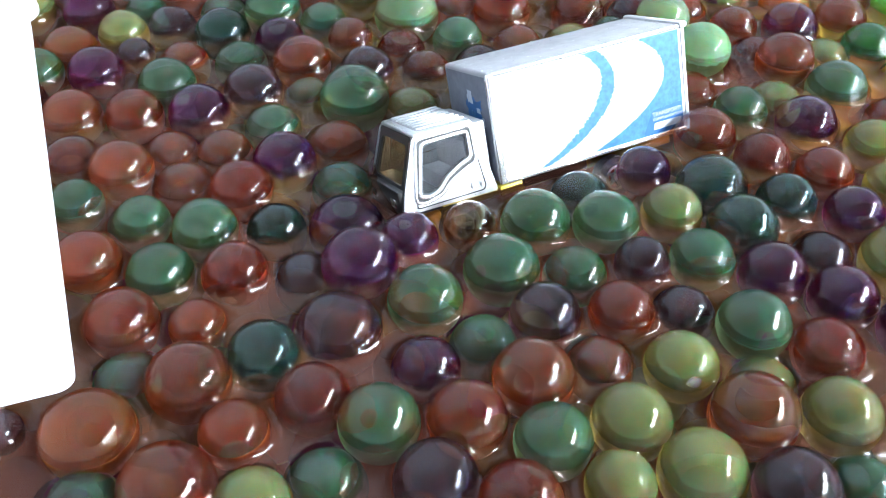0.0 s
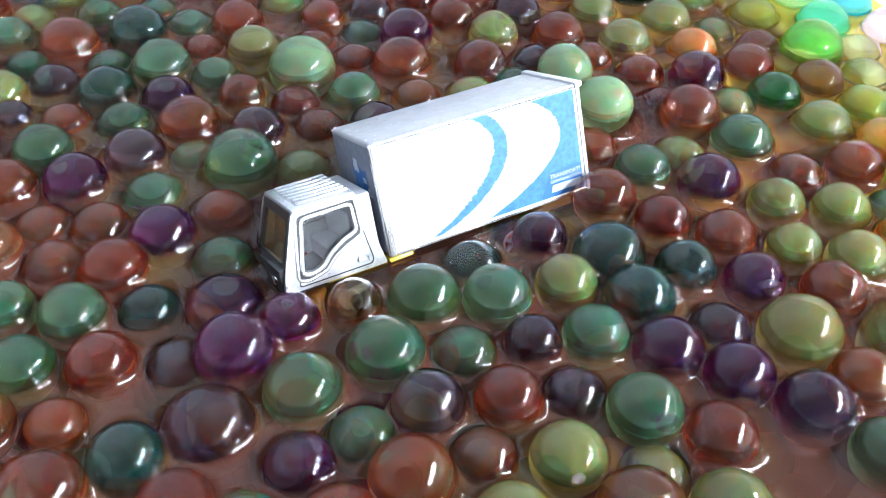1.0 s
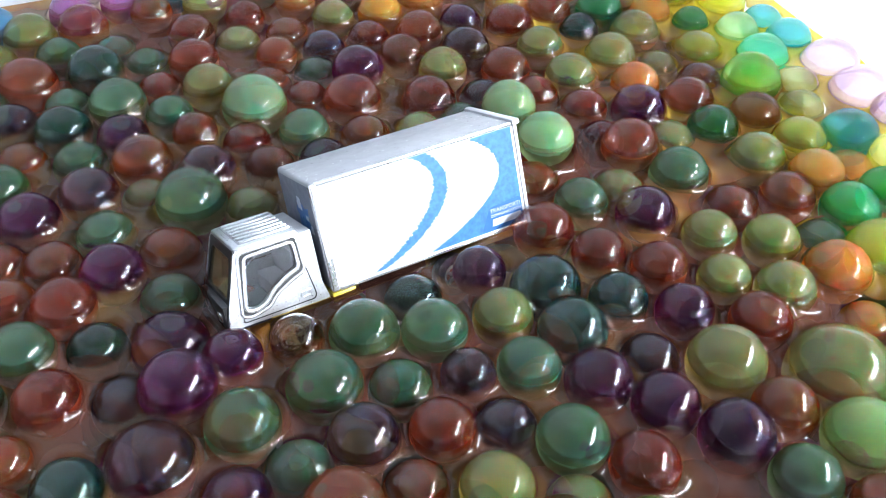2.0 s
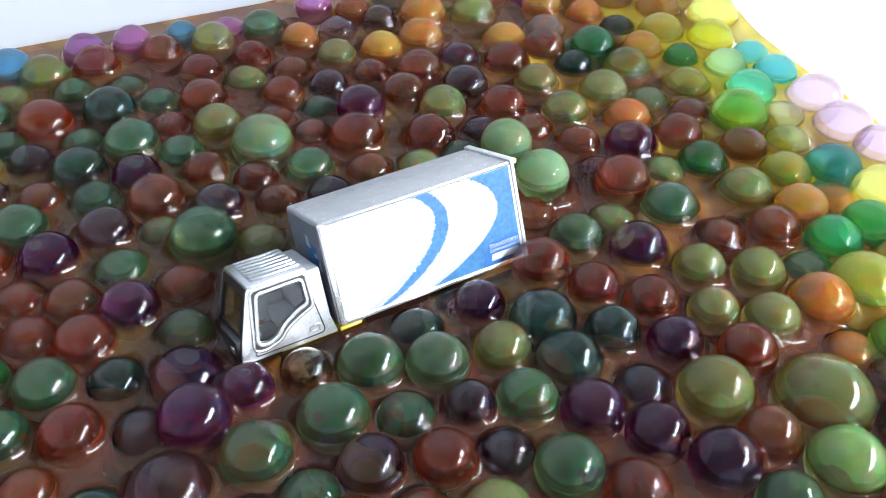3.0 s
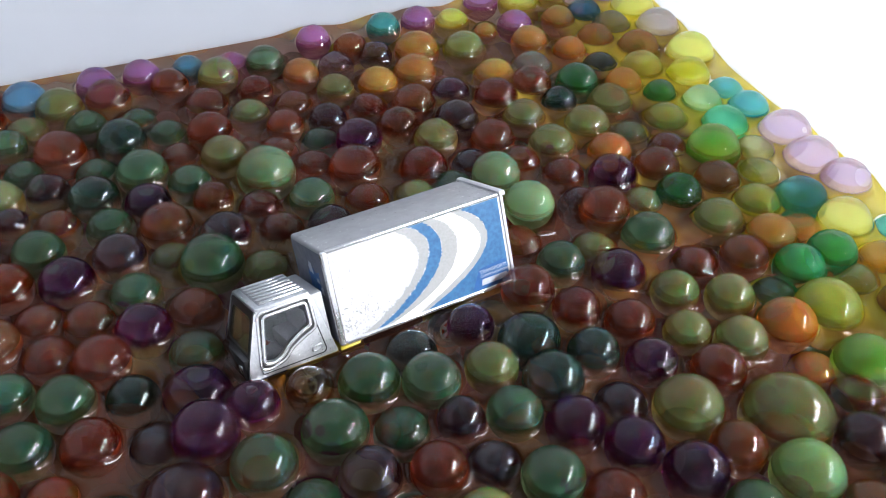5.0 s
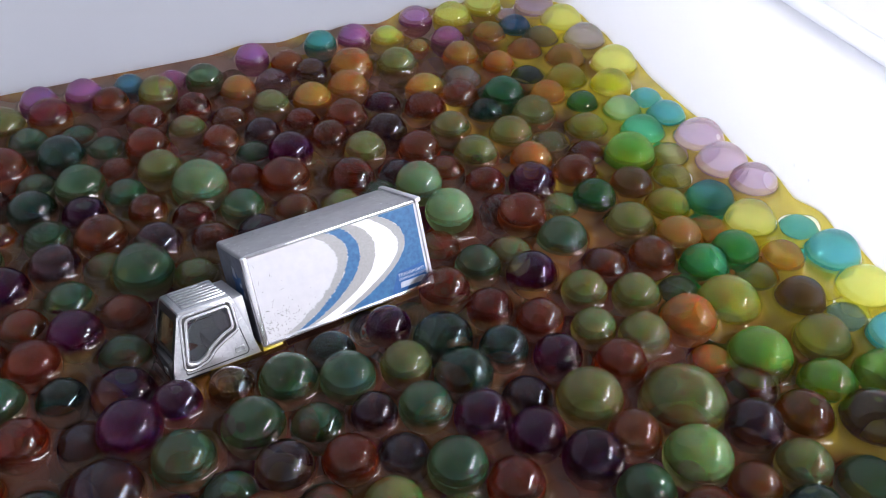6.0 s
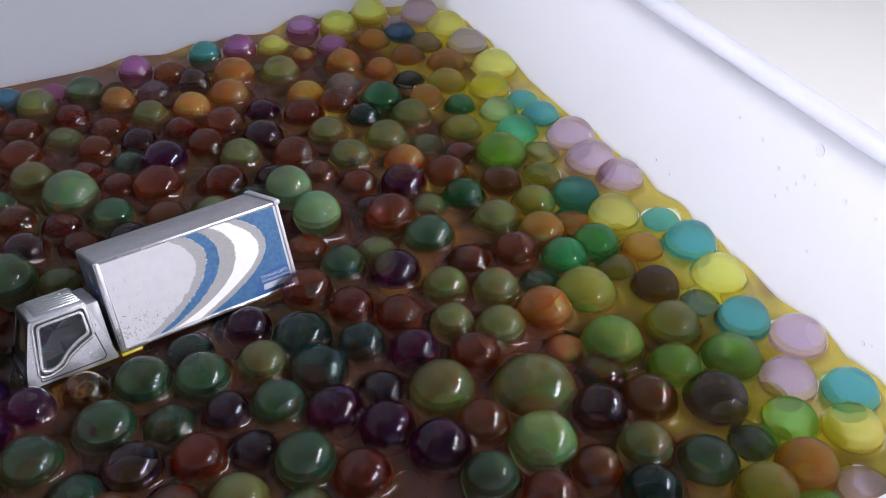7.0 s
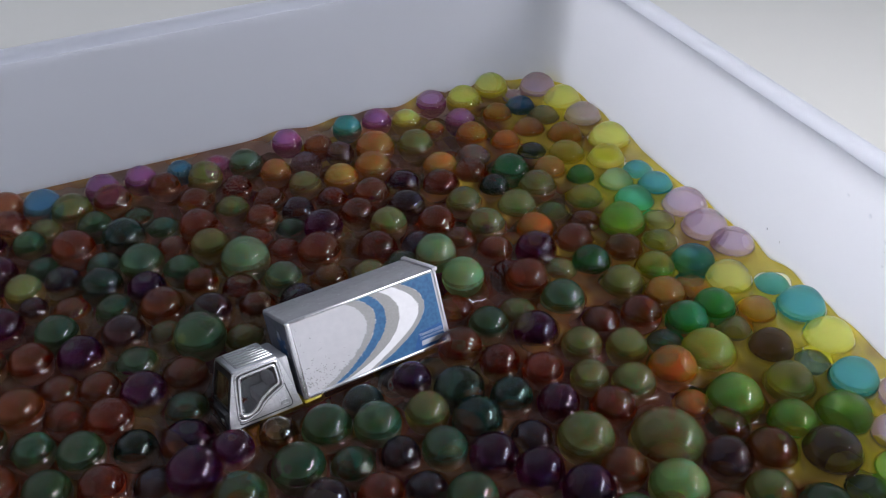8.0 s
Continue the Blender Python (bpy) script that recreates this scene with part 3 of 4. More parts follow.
# scratches and chips in the paint of the side panel, thickest near the lower front
marks = bmesh.new()
mark_rng = random.Random(21)
for i in range(150):
    if i < 14:
        x, z, ln, w, tilt = mark_rng.uniform(1.5, 10), mark_rng.uniform(3, 23), mark_rng.uniform(0.5, 1.8), mark_rng.uniform(0.04, 0.08), mark_rng.gauss(1.7, 0.7)
    else:
        x, z, ln, w, tilt = 1.2 + abs(mark_rng.gauss(0, 7)), 0.9 + abs(mark_rng.gauss(0, 4.5)), mark_rng.uniform(0.1, 0.35) * mark_rng.choice((1, 1, 1, 2.6)), mark_rng.uniform(0.06, 0.26), mark_rng.uniform(0, 3.1)
    if z > 23.4:
        continue
    bmesh.ops.create_cube(marks, size=1.0, matrix=Matrix.Translation((x, -0.13, z)) @ Matrix.Rotation(tilt, 4, "Y") @ Matrix.Diagonal((ln, 0.05, w, 1)))
part("scuffing", mm(marks), scuff_grey, side, "dark scratches and paint chips", smooth=False)
dents = bmesh.new()
for i in range(60):
    y, x = mark_rng.uniform(0.6, BW - 0.6), mark_rng.uniform(0.5, BL - 1)
    if mark_rng.random() < 0.5:
        y = mark_rng.choice((abs(mark_rng.gauss(0, 0.5)) + 0.7, y))
    bmesh.ops.create_cube(dents, size=1.0, matrix=Matrix.Translation((x, y, BH)) @ Matrix.Rotation(mark_rng.uniform(0, 3), 4, "Z") @ Matrix.Diagonal((mark_rng.uniform(0.15, 0.6), mark_rng.uniform(0.12, 0.3), 0.04, 1)))
flecks = bmesh.new()
for i in range(70):
    x, y = mark_rng.choice((mark_rng.uniform(0.4, 4), BL - 0.5 - abs(mark_rng.gauss(0, 5)), mark_rng.uniform(0.5, BL - 1))), mark_rng.uniform(0.7, BW - 0.7)
    bmesh.ops.create_cube(flecks, size=1.0, matrix=Matrix.Translation((x, y, BH)) @ Matrix.Rotation(mark_rng.uniform(0, 3), 4, "Z") @ Matrix.Diagonal((mark_rng.uniform(0.12, 0.5), mark_rng.uniform(0.1, 0.25), 0.05, 1)))
for i in range(46):
    # knocks along the rear lip and the far roof edge
    x, y = (BL - abs(mark_rng.gauss(0, 0.9)), mark_rng.uniform(0.4, BW - 0.4)) if i < 26 else (mark_rng.uniform(2, BL - 1), BW - 0.4 - abs(mark_rng.gauss(0, 0.4)))
    bmesh.ops.create_cube(dents, size=1.0, matrix=Matrix.Translation((x, y, BH + (0.02 if i >= 26 else 0.0))) @ Matrix.Rotation(mark_rng.uniform(0, 3), 4, "Z") @ Matrix.Diagonal((mark_rng.uniform(0.3, 1.1), mark_rng.uniform(0.12, 0.35), 0.05, 1)))
part("bare_metal", mm(flecks), bright_white, cargo, "pale flecks of bare metal in the roof", smooth=False)
part("chipped_paint", mm(dents), scuff_grey, cargo, "small chips in the roof paint", smooth=False)

def tube(ring, r, n=8):
    """A closed round bar along a ring of points."""
    bm = bmesh.new()
    ring = [Vector(p) for p in ring]
    ring = [p for i, p in enumerate(ring) if (p - ring[i - 1]).length > 0.02]
    rows = []
    for i, p in enumerate(ring):
        along = (ring[(i + 1) % len(ring)] - ring[i - 1]).normalized()
        u = along.cross(Vector((0, 1, 0))).normalized()
        v = along.cross(u)
        rows.append([bm.verts.new(p + r * (math.cos(2 * math.pi * k / n) * u + math.sin(2 * math.pi * k / n) * v)) for k in range(n)])
    for i, row in enumerate(rows):
        nxt = rows[(i + 1) % len(rows)]
        for k in range(n):
            bm.faces.new((row[k], row[(k + 1) % n], nxt[(k + 1) % n], nxt[k]))
    return bm


# cab, as wide as the box
wide = 1.08
cab = part("cab_floor", mm(box_bm(-22.6, 0.8, -1.6, -1.2, 18.2, -0.4, bevel=0.3)), black_plastic, truck)
CAB_SIDE = [(-23.7, -0.6), (-23.4, 1.4), (-22.6, 4.4), (-18.9, 15.0), (-17.8, 15.9), (-5.4, 15.9), (-4.4, 15.2), (-0.9, -0.9)]
DOOR_HOLE = [(-19.0, 3.0), (-16.6, 13.3), (-6.6, 13.4), (-6.5, 8.4), (-9.6, 7.4), (-12.8, 5.4), (-14.6, 3.4), (-16.6, 2.4)]
for y0, sgn in ((0.0, 1), (18.6, -1)):
    door = part("door", mm(plate(rounded(CAB_SIDE, 0.9), rounded(DOOR_HOLE, 0.9), lambda a, b, d, y0=y0, s=sgn: (a, y0 + s * d + max(0, b - 2) * 0.055 * s, b), 1.1)), silver_paint, truck, angle=30)
    def grown(k):
        return rounded([(x + (k if x > -10 else -k if x < -16 else 0.4 * k), z + (k if z > 9 else -k)) for x, z in DOOR_HOLE], 0.9 + 0.3 * k)
    lay = lambda a, b, y0=y0, s=sgn: (a, y0 + max(0, b - 2) * 0.055 * s, b)
    part("groove", mm(plate(grown(1.5), rounded(DOOR_HOLE, 0.9), lambda a, b, d, y0=y0, s=sgn: (a, y0 - s * 0.05 + s * d + max(0, b - 2) * 0.055 * s, b), 0.2)), black_plastic, door)
    part("window_frame", mm(tube([lay(*p) for p in grown(0.42)], 0.5)), silver_trim, door, "raised inner window frame", angle=180)
    part("window_frame", mm(tube([lay(*p) for p in grown(1.55)], 0.42)), silver_trim, door, "raised outer window frame", angle=180)
    part("pane", mm(plate(rounded(DOOR_HOLE, 0.9), None, lambda a, b, d, y0=y0, s=sgn: (a, y0 + s * (0.55 + d) + max(0, b - 2) * 0.055 * s, b), 0.3)), smoke_glass, door, "smoky clear plastic pane")
    if sgn > 0:
        seam = rounded([(-20.6, 0.0), (-17.9, 14.6), (-5.6, 14.7), (-3.6, 1.0), (-4.2, 0.0)], 0.8)
        seam_in = rounded([(-20.35, 0.25), (-17.7, 14.35), (-5.85, 14.45), (-3.85, 1.0), (-4.4, 0.25)], 0.8)
        part("door_seam", mm(plate(seam, seam_in, lambda a, b, d: (a, -0.05 + d + max(0, b - 2) * 0.055, b), 0.2)), black_plastic, door)
        part("door_handle", mm(plate(rounded([(-7.2, 0.9), (-4.4, 1.0), (-4.6, 2.6), (-7.2, 2.5)], 0.5), rounded([(-6.8, 1.3), (-4.9, 1.35), (-5.0, 2.2), (-6.8, 2.15)], 0.3), lambda a, b, d: (a, -0.35 + d, b), 0.5)), silver_paint, door)
part("cab_back", mm(box_bm(-4.9, 1.0, -1.0, -1.4, 17.6, 15.0, bevel=0.5)), grey_paint, truck)
roof = part("roof", mm(box_bm(-18.6, 0.7, 14.9, -4.6, 17.9, 16.1, bevel=0.6, segments=3)), silver_paint, truck)
part("rib_bed", mm(box_bm(-16.9, 2.2, 15.9, -4.9, 16.9, 16.14, bevel=0.05)), grey_paint, roof, "darker grey bed between the roof ribs")
for i in range(7):
    y = 2.7 + i * 2.12
    part("rib", mm(box_bm(-16.6, y, 15.8, -5.2, y + 1.1, 16.6, bevel=0.34)), silver_paint, roof)


def front_at(a, b, d):
    """Lays a point of the cab's front out on its sloping face: a across, b up the slope."""
    t = (b - 4.4) / 10.6
    return (-22.6 + 3.7 * t + d, a, b - 0.2 * d)


part("windscreen_frame", mm(plate(rounded([(0.6, 3.6), (18.0, 3.6), (17.2, 15.4), (1.4, 15.4)], 0.8), rounded([(2.2, 5.2), (16.4, 5.2), (15.7, 13.6), (2.9, 13.6)], 1.0), front_at, 1.0)), black_plastic, truck, "black windscreen surround", angle=30)
part("windscreen", mm(plate(rounded([(2.0, 5.0), (16.6, 5.0), (15.9, 13.8), (2.7, 13.8)], 1.0), None, lambda a, b, d: front_at(a, b, d + 0.5), 0.3)), amber_glass, truck, "amber-tinted clear plastic windscreen")
part("nose", mm(box_bm(-24.0, 0.9, -1.5, -22.0, 17.7, 4.6, bevel=0.6)), black_plastic, truck, "black moulded nose and grille")
for y in (2.6, 13.4):
    part("headlight", mm(box_bm(-24.4, y, 0.6, -23.6, y + 2.6, 2.6, bevel=0.3)), chrome, truck)
part("bumper", mm(box_bm(-25.0, 0.2, -3.6, -21.6, 18.4, -1.0, bevel=0.7)), silver_paint, truck)
part("dashboard", mm(box_bm(-21.8, 1.6, 1.0, -17.6, 17.0, 5.0, bevel=0.7)), black_plastic, truck)
part("bench_seat", mm(box_bm(-11.5, 1.8, -0.2, -5.0, 16.8, 4.0, bevel=0.9)), seat_plastic, truck)
part("bench_back", mm(box_bm(-7.0, 1.8, 3.8, -5.0, 16.8, 11.5, bevel=0.7)), seat_plastic, truck)

# chassis and wheels
wide = 1.0
chassis = part("chassis", mm(box_bm(-20.5, 4.0, -4.0, 48.5, 15.0, -0.6, bevel=0.5)), yellow_plastic, truck, "yellow plastic chassis")
part("step", mm(box_bm(-0.2, 0.4, -2.2, 5.4, 4.2, -0.6, bevel=0.3)), yellow_plastic, chassis)
part("step_rail", mm(box_bm(-0.4, 0.0, -2.7, 5.8, 0.6, -2.0, bevel=0.25)), yellow_plastic, chassis)
part("sill", mm(box_bm(-14.5, 0.30, -1.20, -0.8, 3.2, -0.88, bevel=0.12)), brass_plastic, chassis)
part("wheel_arch", mm(box_bm(-19.4, 0.2, -8.4, -15.0, 2.6, -1.6, bevel=0.9, segments=3)), yellow_plastic, chassis)
# black strip standing in for the shadow under the box
part("shade_strip", mm(box_bm(7.2, 3.0, -3.4, 24.0, 4.2, -0.5, bevel=0.3)), black_plastic, chassis)


AXLE = -6.2


def wheel(x, y, s):
    bm = bmesh.new()
    prof = [(2.6, 0.0), (4.2, 0.0), (4.8, 0.4), (4.9, 1.1), (4.9, 3.0), (4.6, 3.6), (2.6, 3.6)]
    n = 28
    rows = [[bm.verts.new((r * math.cos(2 * math.pi * i / n), s * w, r * math.sin(2 * math.pi * i / n))) for r, w in prof] for i in range(n)]
    for i in range(n):
        for j in range(len(prof)):
            bm.faces.new((rows[i][j], rows[i][j - 1], rows[(i + 1) % n][j - 1], rows[(i + 1) % n][j]))
    bmesh.ops.translate(bm, vec=(x, y, AXLE), verts=bm.verts)
    w = part("wheel", mm(bm), black_plastic, truck)
    hub = bmesh.new()
    bmesh.ops.create_cone(hub, cap_ends=True, segments=20, radius1=1.1, radius2=0.8, depth=1.2, matrix=Matrix.Translation((x, y + s * 0.5, AXLE)) @ Matrix.Rotation(radians(90), 4, "X"))
    for k in range(5):
        t = 2 * math.pi * k / 5
        m = Matrix.Translation((x, y + s * 0.6, AXLE)) @ Matrix.Rotation(t, 4, "Y") @ Matrix.Translation((1.7, 0, 0)) @ Matrix.Diagonal((2.2, 0.6, 0.8, 1))
        bmesh.ops.create_cube(hub, size=1.0, matrix=m)
    part("rim_ring", mm(tube([(x + 2.75 * math.cos(2 * math.pi * k / 24), y + s * 0.05, AXLE + 2.75 * math.sin(2 * math.pi * k / 24)) for k in range(24)], 0.3)), rim_plating, w, "bright plated ring", angle=180)
    part("rim", mm(hub), rim_plating, w, "bright spoked rim")


for x in (-11.5, 29.0):
    wheel(x, -1.3, 1)
    wheel(x, 21.8, -1)

# ---- water beads ----
def gel_ball(seed):
    bm = bmesh.new()
    bmesh.ops.create_uvsphere(bm, u_segments=56, v_segments=36, radius=1.0)
    off = Vector((seed * 3.7, seed * 1.9, 0))
    for v in bm.verts:
        v.co *= 1 + 0.022 * noise.noise(v.co * 0.9 + off) + 0.012 * noise.noise(v.co * 2.2 + off)
    return bm


SHAPES = {}
GROUP = "water beads floating in the tub"
WORDS = dict(green="translucent green", olive="translucent olive-green", yellow="bright translucent yellow", orange="translucent orange", russet="translucent red-brown",
             brown="translucent brown", purple="deep purple translucent", plum="dark plum-grey translucent", pine="dark blue-green translucent", bottle="dark bottle-green translucent",
             emerald="bright emerald translucent", turquoise="translucent turquoise", blue="translucent blue", magenta="translucent magenta", lilac="pale lilac translucent", clear="nearly clear brownish",
             lime="bright lime-green translucent", gold="yellow-green translucent", amber="amber-brown translucent",
             tangerine="bright translucent tangerine", mauve="greyish mauve translucent", mint="pale mint-green translucent", jade="pale jade-green translucent")
ALL_BEADS = []
bead_rng = random.Random(5)


SKIRT = 1.35


def contact(up, r):
    """How far down from its top a wet bead stays dry: there the water leaves it without a crease. Millimetres."""
    lo, hi = 0.0, 1.55
    for _ in range(40):
        t = (lo + hi) / 2
        lo, hi = (t, hi) if up + r * math.cos(t) > SKIRT * math.tan(t) else (lo, t)
    return lo


def lay_beads(kind, rows):
    """Beads of one colour: centre and radius of each, in millimetres."""
    for x, y, z, r in rows:
        sunk = z < -6.6 - 0.3 * r
        cut = math.floor(math.cos(contact(z - 1000 * WATER_Z, r)) / 0.1 - 0.8) * 0.1
        key = (kind, bead_rng.randrange(2), cut)
        if key not in SHAPES:
            bm = gel_ball(len(SHAPES) + 1)
            if abs(cut) < 0.97:
                bmesh.ops.bisect_plane(bm, geom=list(bm.verts) + list(bm.edges) + list(bm.faces), dist=1e-5, plane_co=(0, 0, cut), plane_no=(0, 0, 1))
            me = mesh_of("water_bead", bm, BEAD_MATS[kind], angle=180)
            me.materials.append(WET_MATS[kind])
            me.polygons.foreach_set("material_index", [int(p.center.z < cut) for p in me.polygons])
            SHAPES[key] = me
        ob = new("water_bead", SHAPES[key])
        flat = bead_rng.uniform(0.0, 0.05)
        ob.matrix_world = Matrix.LocRotScale((x * MM, y * MM, z * MM), Euler((0, 0, bead_rng.uniform(0, 6.28))), (r * MM * (1 + flat / 2), r * MM * (1 + flat / 4), r * MM * (1 - flat)))
        big = r > 8.2
        tagged(ob, WORDS[kind] + (" large" if big else "") + " gel water bead " + ("mostly under the brown water" if sunk else "lying high on other beads" if z > -3.0 else "half sunk in brown water"), "water bead", GROUP)
        ALL_BEADS.append((x * MM, y * MM, z * MM, r * MM))


lay_beads("green", [
    (5.3, 346.0, -5.5, 6.4), (-28.7, 310.8, -9.0, 6.2), (-43.2, 306.8, -8.0, 6.4), (-17.0, 303.3, -8.0, 6.2), (29.7, 303.9, -9.2, 6.2),
    (-61.6, 292.0, -5.0, 5.4), (70.6, 283.7, -9.3, 6.7), (-18.3, 281.8, -5.1, 7.3), (-32.4, 282.5, -8.3, 6.2),
    (-52.6, 279.8, -8.1, 6.2), (-4.5, 279.9, -7.2, 6.2), (31.5, 274.1, -5.8, 6.3), (124.3, 263.0, -6.0, 7.2), (-21.3, 259.0, -7.6, 6.5),
    (100.1, 250.6, -5.8, 6.3), (-35.4, 245.2, -5.2, 6.9), (153.9, 242.7, -8.6, 6.2), (10.2, 243.9, -4.2, 8.1), (-7.2, 233.8, -7.6, 6.4),
])
lay_beads("green", [
    (12.4, 215.4, -8.0, 6.4), (68.4, 208.2, -4.8, 6.7), (54.2, 207.4, -5.8, 7.2), (87.3, 200.3, -5.8, 6.4), (-25.8, 198.3, -5.8, 5.8),
    (-12.4, 197.5, -5.8, 6.7), (-41.2, 201.8, -5.8, 5.8), (62.5, 194.7, -7.8, 6.2), (48.2, 193.1, -5.8, 7.4), (-17.4, 184.1, -5.8, 6.6),
    (95.0, 182.7, -4.4, 6.7), (34.4, 183.4, -5.8, 7.2), (46.1, 175.2, -8.5, 6.3), (-16.0, 160.1, -9.3, 6.2), (59.3, 154.3, -5.8, 6.7),
    (30.2, 154.0, -4.8, 7.0), (22.9, 143.9, -9.9, 6.7), (-14.3, 135.3, -8.5, 6.2), (185.4, 181.5, -7.1, 7.1), (135.9, 177.6, -5.8, 6.5),
])
lay_beads("green", [
    (109.3, 151.9, -9.4, 6.4), 
])
lay_beads("olive", [
    (60.3, 277.4, -7.8, 6.2), (-8.6, 336.4, -5.2, 6.5), (91.8, 318.7, -5.8, 6.4), (111.5, 315.7, -5.6, 6.8), (5.7, 316.8, -7.9, 6.2),
    (-53.4, 313.3, -5.7, 7.4), (124.4, 313.7, -9.3, 6.2), (99.8, 304.3, -5.8, 6.8), (64.9, 305.2, -5.8, 6.6), (-60.1, 302.1, -8.7, 6.7),
    (2.6, 292.5, -5.7, 6.6), (144.4, 270.9, -5.8, 6.8), (109.4, 257.5, -8.0, 6.2), (-1.9, 248.3, -9.5, 6.2), (128.4, 241.5, -5.8, 6.1),
    (142.0, 240.5, -5.8, 6.3), (129.5, 227.6, -5.8, 5.7), (142.0, 225.1, -5.8, 6.5), (82.1, 213.4, -5.8, 6.3), (148.7, 203.9, -7.8, 10.4),
])
lay_beads("olive", [
    (126.2, 203.9, -5.8, 7.9), (172.0, 185.6, -5.6, 6.3), (96.0, 171.8, -9.5, 6.2), (81.5, 172.6, -5.8, 6.6), (107.4, 164.3, -5.3, 6.9),
    (72.3, 159.6, -5.8, 6.9), (83.6, 151.3, -6.3, 7.4), (70.2, 147.0, -5.8, 5.9), (12.4, 137.7, -7.2, 6.4), (72.2, 359.3, -5.8, 7.1),
    (31.0, 330.8, -5.8, 5.9), (119.5, 328.7, -5.9, 7.0), (160.5, 294.7, -7.8, 6.2), (176.4, 249.9, -8.9, 6.2), (186.5, 223.8, -4.2, 6.9),
    (161.4, 306.5, -8.0, 6.2), (124.7, 280.0, -9.3, 6.2), (23.6, 245.1, -7.9, 6.2),
])
lay_beads("mint", [
    (148.8, 187.2, -5.8, 7.8), (149.4, 331.0, -5.8, 6.3),
])
lay_beads("emerald", [
    (154.5, 318.0, -5.8, 7.1), (171.5, 257.2, -4.2, 6.6), (162.2, 252.5, -5.6, 6.7),
])
lay_beads("lime", [
    (148.3, 303.6, -4.4, 7.9), (169.7, 218.3, -5.3, 7.9), (198.8, 212.2, -5.8, 7.7), (184.2, 210.3, -6.4, 6.9), (207.8, 192.6, -6.6, 6.7),
    (206.6, 168.1, -8.6, 6.7),
])
lay_beads("bottle", [
    (109.7, 338.2, -4.2, 7.0), (136.5, 335.2, -5.8, 5.3), (135.3, 282.4, -5.8, 6.5),
])
lay_beads("gold", [
    (136.5, 321.0, -7.2, 6.9), (221.4, 189.6, -6.4, 7.2), (195.7, 171.4, -4.2, 6.8), (132.2, 350.9, -6.1, 7.1),
])
lay_beads("yellow", [
    (103.3, 405.2, -4.2, 7.2), (91.2, 396.7, -6.0, 7.3), (133.9, 394.9, -5.8, 7.9), (67.2, 380.5, -7.2, 6.2), (150.2, 362.2, -5.8, 8.2),
    (147.5, 347.1, -5.8, 7.2), (156.3, 278.7, -5.8, 6.5), (179.4, 272.4, -5.8, 7.5), (203.7, 244.0, -5.8, 7.5), (165.9, 237.6, -5.8, 8.2),
])
lay_beads("amber", [
    (44.4, 335.0, -5.8, 6.5), (157.0, 264.0, -4.6, 6.4), (185.3, 257.6, -7.3, 6.2), (132.8, 365.2, -5.8, 7.0), (55.7, 357.6, -5.8, 7.6),
    (82.6, 344.7, -7.3, 6.9), (124.8, 338.8, -4.5, 5.9), (18.4, 339.0, -5.5, 5.9), (55.9, 342.9, -5.8, 7.1),
])
lay_beads("russet", [
    (42.4, 322.0, -7.6, 6.2), (62.1, 289.7, -5.4, 6.9), (94.5, 337.9, -5.6, 6.9), (32.8, 358.3, -5.8, 5.9), (83.1, 330.0, -5.8, 6.9),
    (5.3, 328.4, -5.8, 5.7), (57.0, 324.3, -5.8, 6.8), (-8.8, 320.4, -7.3, 6.7), (-40.3, 320.3, -5.8, 7.0), (18.1, 309.2, -5.8, 5.7),
    (82.1, 305.1, -5.2, 6.7), (135.5, 306.6, -8.1, 6.2), (-4.1, 304.4, -5.7, 6.9), (17.6, 298.3, -9.4, 6.2), (90.0, 297.1, -8.6, 6.6),
    (130.4, 293.9, -5.4, 6.7), (-10.7, 292.4, -8.6, 6.2), (-44.9, 289.4, -5.1, 7.6), (102.9, 290.6, -7.4, 6.2), (41.9, 288.8, -5.6, 7.5),
])
lay_beads("russet", [
    (29.4, 290.9, -8.5, 6.2), (107.2, 279.2, -9.5, 6.2), (113.1, 272.1, -4.2, 7.0), (17.4, 270.6, -8.1, 6.2), (89.1, 258.8, -7.7, 6.3),
    (148.7, 256.0, -5.8, 6.5), (135.4, 253.6, -8.1, 6.2), (91.2, 240.4, -5.8, 6.9), (103.1, 233.9, -5.8, 6.0), (-39.4, 233.1, -5.8, 6.7),
    (-53.5, 230.8, -5.8, 7.0), (115.9, 230.1, -5.8, 6.1), (9.0, 229.0, -7.6, 6.8), (-27.4, 222.5, -8.3, 6.2), (135.0, 215.6, -5.8, 6.5),
    (-21.4, 211.6, -7.8, 6.2), (-8.2, 210.2, -5.8, 6.8), (-3.2, 186.2, -5.8, 6.5), (71.2, 184.4, -5.8, 6.2), (107.8, 179.0, -5.8, 6.4),
])
lay_beads("russet", [
    (-6.5, 172.2, -5.8, 5.3), (148.6, 172.4, -5.8, 6.2), (-20.5, 171.3, -5.8, 7.0), (17.9, 158.3, -5.8, 6.5), (44.8, 157.1, -5.8, 6.9),
    (6.4, 149.8, -5.8, 6.0), (54.5, 142.1, -5.8, 7.0),
])
lay_beads("orange", [
    (117.3, 302.0, -6.3, 6.6), (167.2, 270.3, -9.6, 6.7), (154.3, 231.3, -5.6, 7.2), (158.1, 218.1, -9.5, 6.2), (108.5, 361.0, -5.6, 5.6),
])
